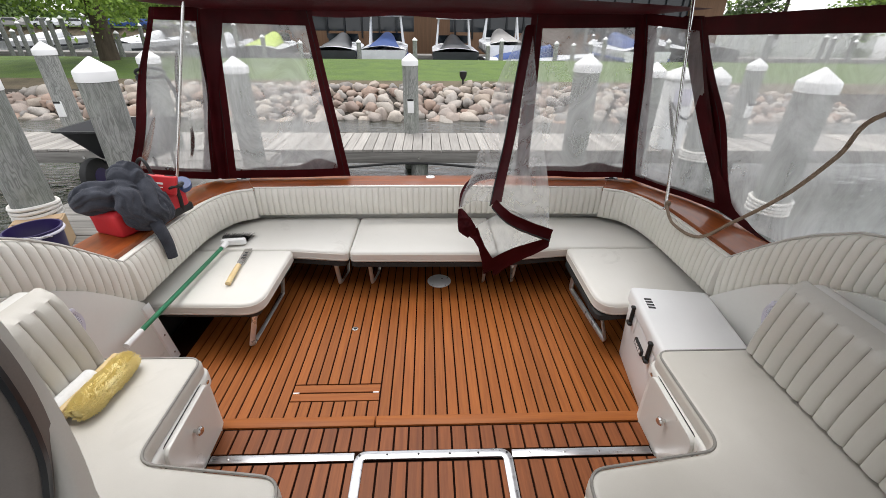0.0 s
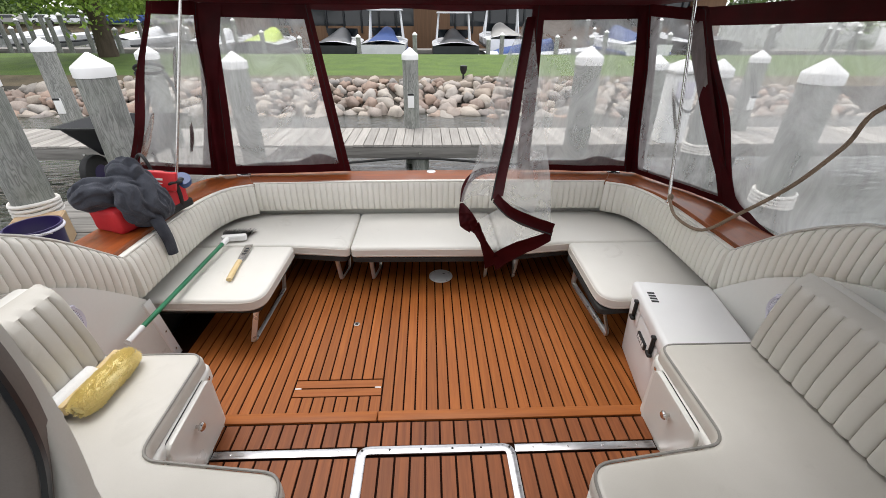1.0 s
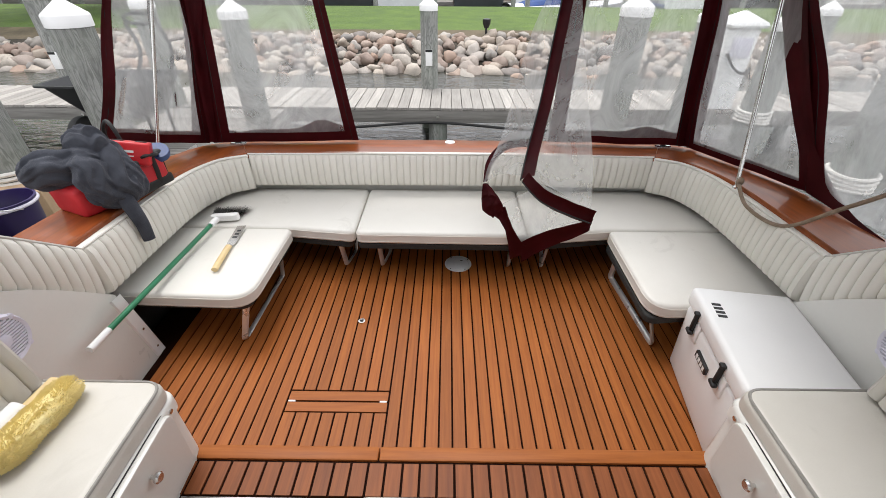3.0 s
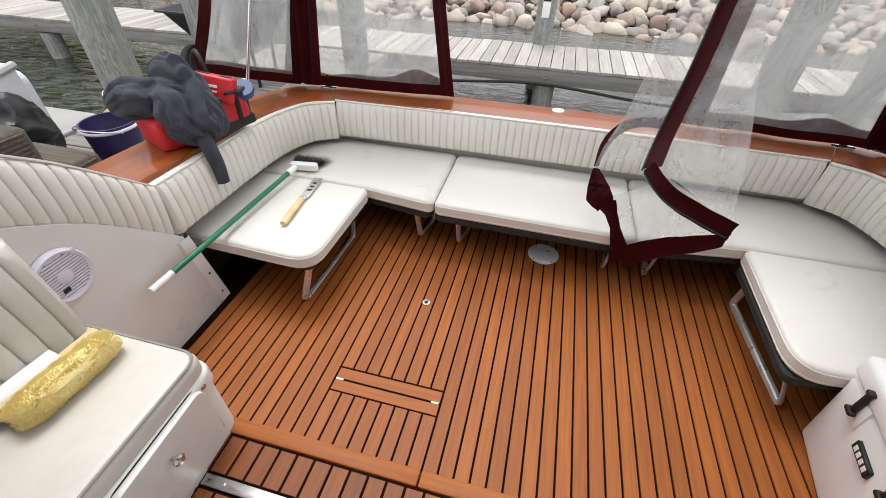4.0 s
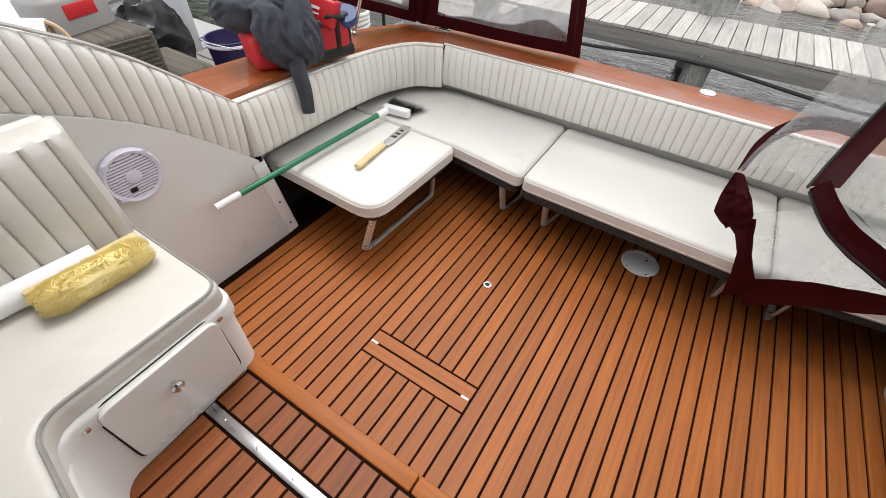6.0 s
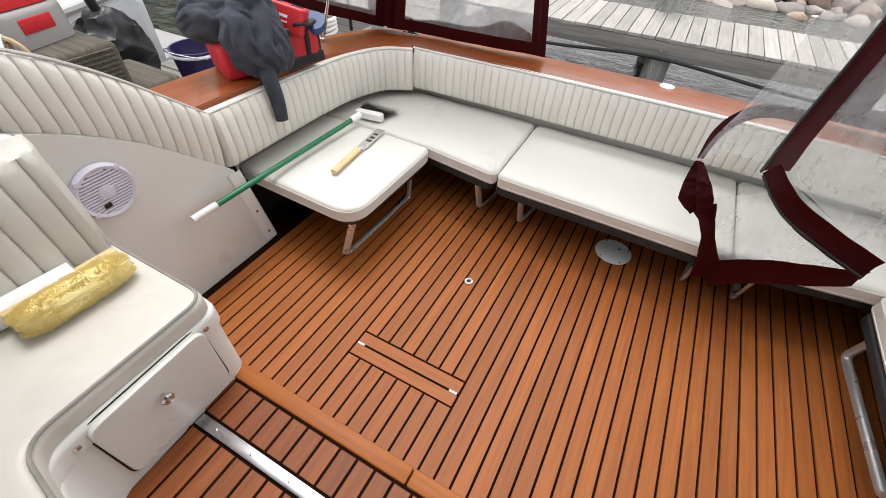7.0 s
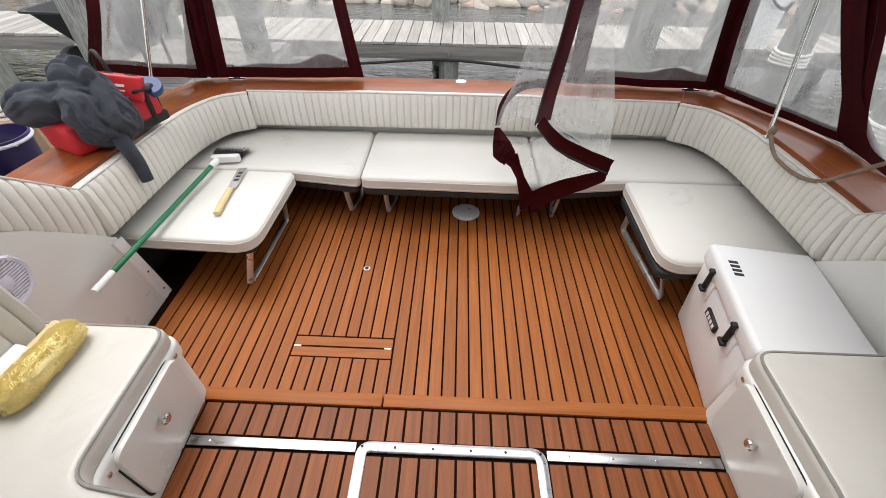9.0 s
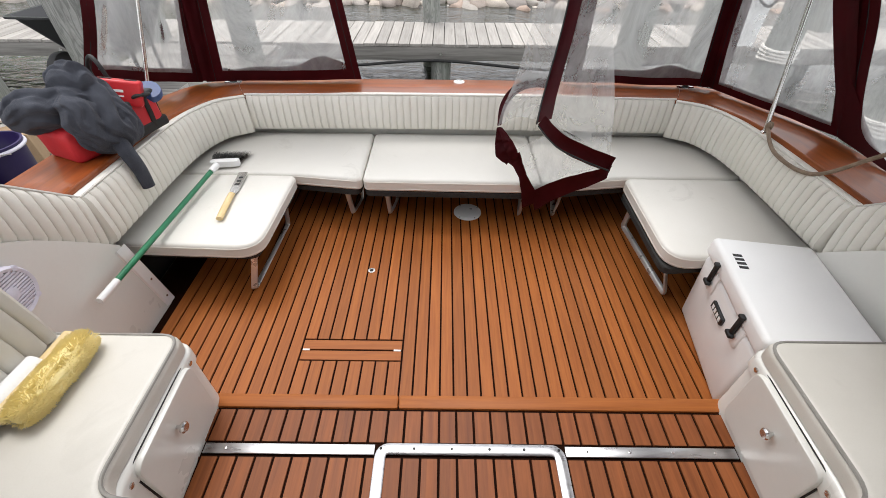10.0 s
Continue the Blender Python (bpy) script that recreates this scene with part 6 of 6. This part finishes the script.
speedboat((-27.0, 35.0, -0.4), 60, 6.5, 2.4, BOAT_WHITE, "white boat tied up at the far pier")
speedboat((-33.0, 33.5, -0.3), 75, 6.5, 2.4, BOAT_DARK, "white boat tied up at the far pier")

# white cruiser across the finger dock
nb = thing("white_cruiser", "white motor boat moored beyond the finger dock", "boat", (-5.2, 1.2, WATER_Z))
def nb_shell(u, v):
    y = -3.4 + 6.6 * u
    w = 1.25 * (1 - 0.3 * max(0, (u - 0.75) / 0.25) ** 2.5)
    a = math.pi * v
    return (-4.85 - w * math.cos(a), y, WATER_Z + 0.95 + 0.15 * u - 1.0 * math.sin(a) ** 0.6)


part("hull", grid(nb_shell, 26, 14), BOAT_WHITE, nb)
def nb_deck(u, v):
    y = -3.4 + 6.6 * u
    w = 1.25 * (1 - 0.3 * max(0, (u - 0.75) / 0.25) ** 2.5)
    return (-4.85 - w + 2 * w * v, y, WATER_Z + 0.955 + 0.15 * u + 0.28 * math.sin(math.pi * v) ** 0.7 * (1 - u ** 3))


part("deck", grid(nb_deck, 26, 14), BOAT_WHITE, nb)
part("transom", prism(fillet([(-5.7, -0.4), (-4.0, -0.4), (-3.98, 0.48), (-4.85, 0.62), (-5.72, 0.48)], 0.1, 4), -0.05, 0.03, 0.02, 2, m=Matrix.Translation((0, 3.2, 0)) @ pose(0, 0, 0, 90, 0, 0)), BOAT_WHITE, nb)
part("swim_platform", prism(fillet([(-5.6, 3.2), (-4.05, 3.2), (-4.1, 3.75), (-5.5, 3.75)], 0.12, 5), -0.12, -0.05, 0.02, 3), VINYL_GREY, nb, "grey swim platform")
part("rub_rail", tube([nb_shell(k / 20, 1.0) for k in range(21)], 0.03, 8), VINYL_GREY, nb)
part("cleat", tube([(-4.35, 1.75, 0.56), (-4.22, 1.95, 0.56)], 0.016, 8), STEEL, nb)
part("cabin_top", prism(fillet([(-5.9, -3.2), (-4.4, -3.2), (-4.45, 0.4), (-5.1, 1.2), (-5.85, 0.4)], 0.3, 5), WATER_Z + 1.2, WATER_Z + 1.75, 0.12, 4), BOAT_WHITE, nb)

# ---- far shore: pavilion, pilings, cars, trees ----
pav = thing("boathouse", "brown timber boathouse with glazed bays on the far pier", "boathouse", (2.0, 34.0, -0.4))
for x0, x1 in ((-1.0, 1.6), (8.2, 10.6), (-13.6, -11.2), (19.0, 21.5)):
    part("wall", box((x0, 34.0, -0.6), (x1, 36.0, 4.4), 0.02), BROWN_WALL, pav)
part("low_wall", box((-13.0, 34.2, -0.6), (21.0, 34.5, 1.15), 0.02), BROWN_WALL, pav)
part("roof", box((-14.5, 32.8, 4.4), (22.5, 40.0, 5.2), 0.05), BROWN_WALL, pav)
for x in [-11.0 + 1.25 * k for k in range(8)] + [2.0 + 1.25 * k for k in range(5)] + [11.0 + 1.25 * k for k in range(7)]:
    part("mullion", box((x - 0.06, 34.1, 0.7), (x + 0.06, 34.25, 4.4), 0.01), BOAT_DARK, pav)
for x0, x1 in ((-11.2, -1.0), (1.6, 8.2), (10.6, 19.0)):
    part("window", box((x0, 34.26, 1.15), (x1, 34.32, 4.4)), DARK_GLASS, pav)


def far_post(x, y, h):
    b_ = lathe([(0.11, 0), (0.10, h)], (x, y, -0.9), 10)
    t = thing("far_piling", "slim weathered mooring post with a white cap", "piling", (x, y, -0.9), "far pilings")
    part("post", b_, PILE, t)
    part("cap", lathe([(0.12, -0.04), (0.12, 0.0), (0.01, 0.1)], (x, y, -0.9 + h), 10), PLASTIC, t)


for x in (-7.4, -5.8, -3.15, -0.6, 2.75, 3.4, 5.9, 6.7, 7.5, 8.1, 11.0, 12.4):
    far_post(x, 20.9 + 0.4 * rr.random(), 1.7 + 0.5 * rr.random())
for k in range(44):
    far_post(-42 + 0.75 * k + rr.uniform(-0.3, 0.3), 23.5 + rr.uniform(-1.5, 4.0), 2.0 + 0.8 * rr.random())
for k in range(14):
    far_post(9 + 1.3 * k, 24 + rr.uniform(-1, 5), 2.0 + 0.6 * rr.random())
t = tagged(part("far_pier", box((-40, 28.5, -0.3), (40, 30.0, -0.05), 0.02), DOCK_BEAM), "long grey pier across the marina", "pier", kind="structure")

spot = thing("garden_light", "small black ground spotlight at the lawn edge", "garden light", (1.05, 13.6, 0.1))
part("stem", tube([(1.05, 13.6, 0.03), (1.05, 13.6, 0.25)], 0.03, 8), BLACK_PLASTIC, spot)
part("lamp_head", lathe([(0.06, 0.0), (0.11, 0.12), (0.11, 0.22), (0.04, 0.24)], (1.05, 13.6, 0.22), 14), BLACK_PLASTIC, spot)


def car(x, y, col):
    t = thing("parked_car", "parked car in the lot behind the marina", "car", (x, y, 0.5), "parked cars")
    prof = [(-2.2, 0.35), (-2.2, 0.85), (-1.5, 0.95), (-0.9, 1.45), (0.9, 1.45), (1.5, 0.98), (2.2, 0.85), (2.2, 0.35)]
    part("body", prism(prof, -0.85, 0.85, 0.08, 2, m=Matrix.Translation((x, y, 0.4)) @ pose(0, 0, 0, 90, 0, 0)), col, t)
    part("window", prism([(-1.35, 0.97), (-0.85, 1.38), (0.85, 1.38), (1.35, 0.99)], -0.86, 0.86, m=Matrix.Translation((x, y, 0.4)) @ pose(0, 0, 0, 90, 0, 0)), DARK_GLASS, t)
    for dx in (-1.35, 1.35):
        part("wheel", lathe([(0.1, -0.1), (0.33, -0.1), (0.33, 0.1), (0.1, 0.1)], sides=16, m=Matrix.Translation((x + dx, y - 0.82, 0.75)) @ pose(0, 0, 0, 90, 0, 0)), BLACK_RUBBER, t)


for k in range(16):
    car(-92 + k * 4.9, 80.0 + rr.uniform(-1, 1), rr.choice([BOAT_WHITE, VINYL_GREY, BOAT_DARK, COVER_BLUE]))


def tree(x, y, z, h, spread, leaves, mat, seed, leaf=0.16, trunk_r=0.3, low=0.35, name="tree", label=""):
    rt = random.Random(seed)
    t = thing(name, label or "broad tree in fresh spring leaf on the lawn", "tree", (x, y, z), "trees")
    wood = tube(smooth_line([(x, y, z), (x + 0.05, y, z + h * 0.25), (x - 0.1, y + 0.1, z + h * 0.6), (x, y, z + h * 0.9)], 5), trunk_r, 12, taper=0.25)
    tips = []
    for k in range(14):
        a, b0 = rt.uniform(0, 6.28), rt.uniform(low, 0.8) * h
        ln = spread * rt.uniform(0.5, 1.0)
        p = [(x, y, z + b0), (x + 0.5 * ln * math.cos(a), y + 0.5 * ln * math.sin(a), z + b0 + 0.10 * h), (x + ln * math.cos(a), y + ln * math.sin(a), z + b0 + rt.uniform(-0.02, 0.16) * h)]
        tube(smooth_line(p, 3), trunk_r * 0.28, 6, bm=wood, taper=0.25)
        tips += [Vector(p[1]), Vector(p[2])]
    part("trunk", wood, BARK, t)
    vs, fs = [], []
    for k in range(leaves):
        c = rt.choice(tips) + Vector((rt.gauss(0, 0.25), rt.gauss(0, 0.25), rt.gauss(0, 0.18))) * spread * 0.75
        d = Vector((rt.gauss(0, 1), rt.gauss(0, 1), rt.gauss(0, 1))).normalized()
        s_ = d.orthogonal().normalized()
        L_ = leaf * rt.uniform(0.6, 1.4)
        i = len(vs)
        vs += [c - d * L_, c + s_ * L_ * 0.55, c + d * L_, c - s_ * L_ * 0.55]
        fs.append((i, i + 1, i + 2, i + 3))
    me = bpy.data.meshes.new("crown")
    me.from_pydata(vs, [], fs)
    me.materials.append(mat)
    ob = new("crown", me)
    ob.parent = t
    ob.matrix_parent_inverse = t.matrix_world.inverted()
    return t


tree(-12.9, 19.0, 0.2, 7.6, 4.4, 30000, LEAF, 3, 0.085, 0.36, 0.26)
for k, (x, y, h) in enumerate([(-38, 86, 12), (-30, 90, 13), (-22, 88, 12), (-70, 88, 13), (-50, 92, 12), (-46, 87, 13), (-54, 90, 13), (-78, 90, 12), (-62, 88, 14), (-86, 90, 13), (34, 64, 12), (46, 60, 13), (60, 62, 14), (26, 68, 11)]):
    tree(x, y, 0.3, h, h * 0.42, 6000, FAR_LEAF if k % 2 else LEAF, 40 + k, 0.30, 0.3, 0.10, label="leafy tree in the belt behind the marina")

# Trees put beyond the view's edge so the port water mirrors dark foliage.
for k, (x, y, h) in enumerate([(-27, -4, 12), (-28, 3, 13), (-29, 10, 12), (-30, 17, 13), (-33, 25, 13), (-38, 33, 12)]):
    tree(x, y, 0.2, h, h * 0.42, 7000, LEAF if k % 2 else FAR_LEAF, 70 + k, 0.28, 0.3, 0.10, label="leafy tree added out of view to darken water reflections")

# wooded hill on the far shore
hv = random.Random(77)
vs, fs = [], []
for k in range(9000):
    x = hv.uniform(-420, 420)
    top = 10 + 9 * noise.noise(Vector((x * 0.008, 3, 0))) + 5 * noise.noise(Vector((x * 0.03, 8, 0)))
    z = 1 + (top - 1) * math.sqrt(hv.random())
    c = Vector((x, 420 + hv.uniform(-8, 8), z))
    r = hv.uniform(1.2, 3.2)
    i = len(vs)
    vs += [c + Vector((-r, 0, -r * 0.6)), c + Vector((r, 0, -r * 0.6)), c + Vector((r * 0.5, 0, r * 0.7)), c + Vector((-r * 0.5, 0, r * 0.7))]
    fs.append((i, i + 1, i + 2, i + 3))
me = bpy.data.meshes.new("far_woods")
me.from_pydata(vs, [], fs)
me.materials.append(FAR_LEAF)
tagged(new("far_woods", me), "low wooded hill across the lake", "woods", kind="stuff")

# ---- teak planks, last ----
def plank_mesh(w, l, h, name="plank", mat=TEAK):
    b_ = bmesh.new()
    r = bmesh.ops.create_cube(b_, size=1)
    for v in b_.verts:
        top = v.co.z > 0
        v.co = Vector((v.co.x * (w - (0.0012 if top else 0)), v.co.y * (l - (0.0012 if top else 0)), (v.co.z - 0.5) * h))
    me = bpy.data.meshes.new(name)
    b_.to_mesh(me)
    b_.free()
    me.materials.append(mat)
    return me


GAP = 0.0075
cache = {}


def lay(x, y0, y1, z, parent, w=PITCH - GAP, mat=TEAK):
    key = (round(w, 4), round(y1 - y0, 3))
    if key not in cache:
        cache[key] = plank_mesh(w, y1 - y0, 0.010, "plank", mat)
    ob = new("plank", cache[key])
    ob.location = (x, (y0 + y1) / 2, z)
    ob.parent = parent
    return ob


X0 = -0.274
k_lo, k_hi = int((-1.46 - X0) / PITCH), int((1.46 - X0) / PITCH)
for i in range(k_lo, k_hi):
    x = X0 + (i + 0.5) * PITCH
    far = 3.2
    if -0.73 < x < -0.274:
        lay(x, 1.37, 1.662, 0.0, floor)
        lay(x, 1.780, far, 0.0, floor)
    else:
        lay(x, 1.37, far, 0.0, floor)
for y0, y1 in ((1.668, 1.716), (1.724, 1.773)):
    me = plank_mesh(0.4515, y1 - y0, 0.010, "cross_plank", TEAK_X)
    ob = new("cross_plank", me)
    ob.location = (-0.504, (y0 + y1) / 2, 0.0)
    ob.parent = floor
for x in (-0.712, -0.298):
    h_ = thing("hatch_hinge", "tiny white hinge set across the teak hatch boards", "hinge", (x, 1.72, 0.0), "hatch hinges")
    part("hinge_leaf", box((x - 0.016, 1.7155, -0.004), (x + 0.016, 1.7245, 0.002), 0.001, 1), PLASTIC, h_)
for i in range(int((-0.88 - X0) / PITCH) - 1, int((0.88 - X0) / PITCH) + 1):
    x = X0 + (i + 0.5) * PITCH
    lay(x, 1.204, 1.310, DECK_Z, deck, mat=TEAK_DECK)
    lay(x, 0.2, 1.156, DECK_Z, deck, mat=TEAK_DECK)
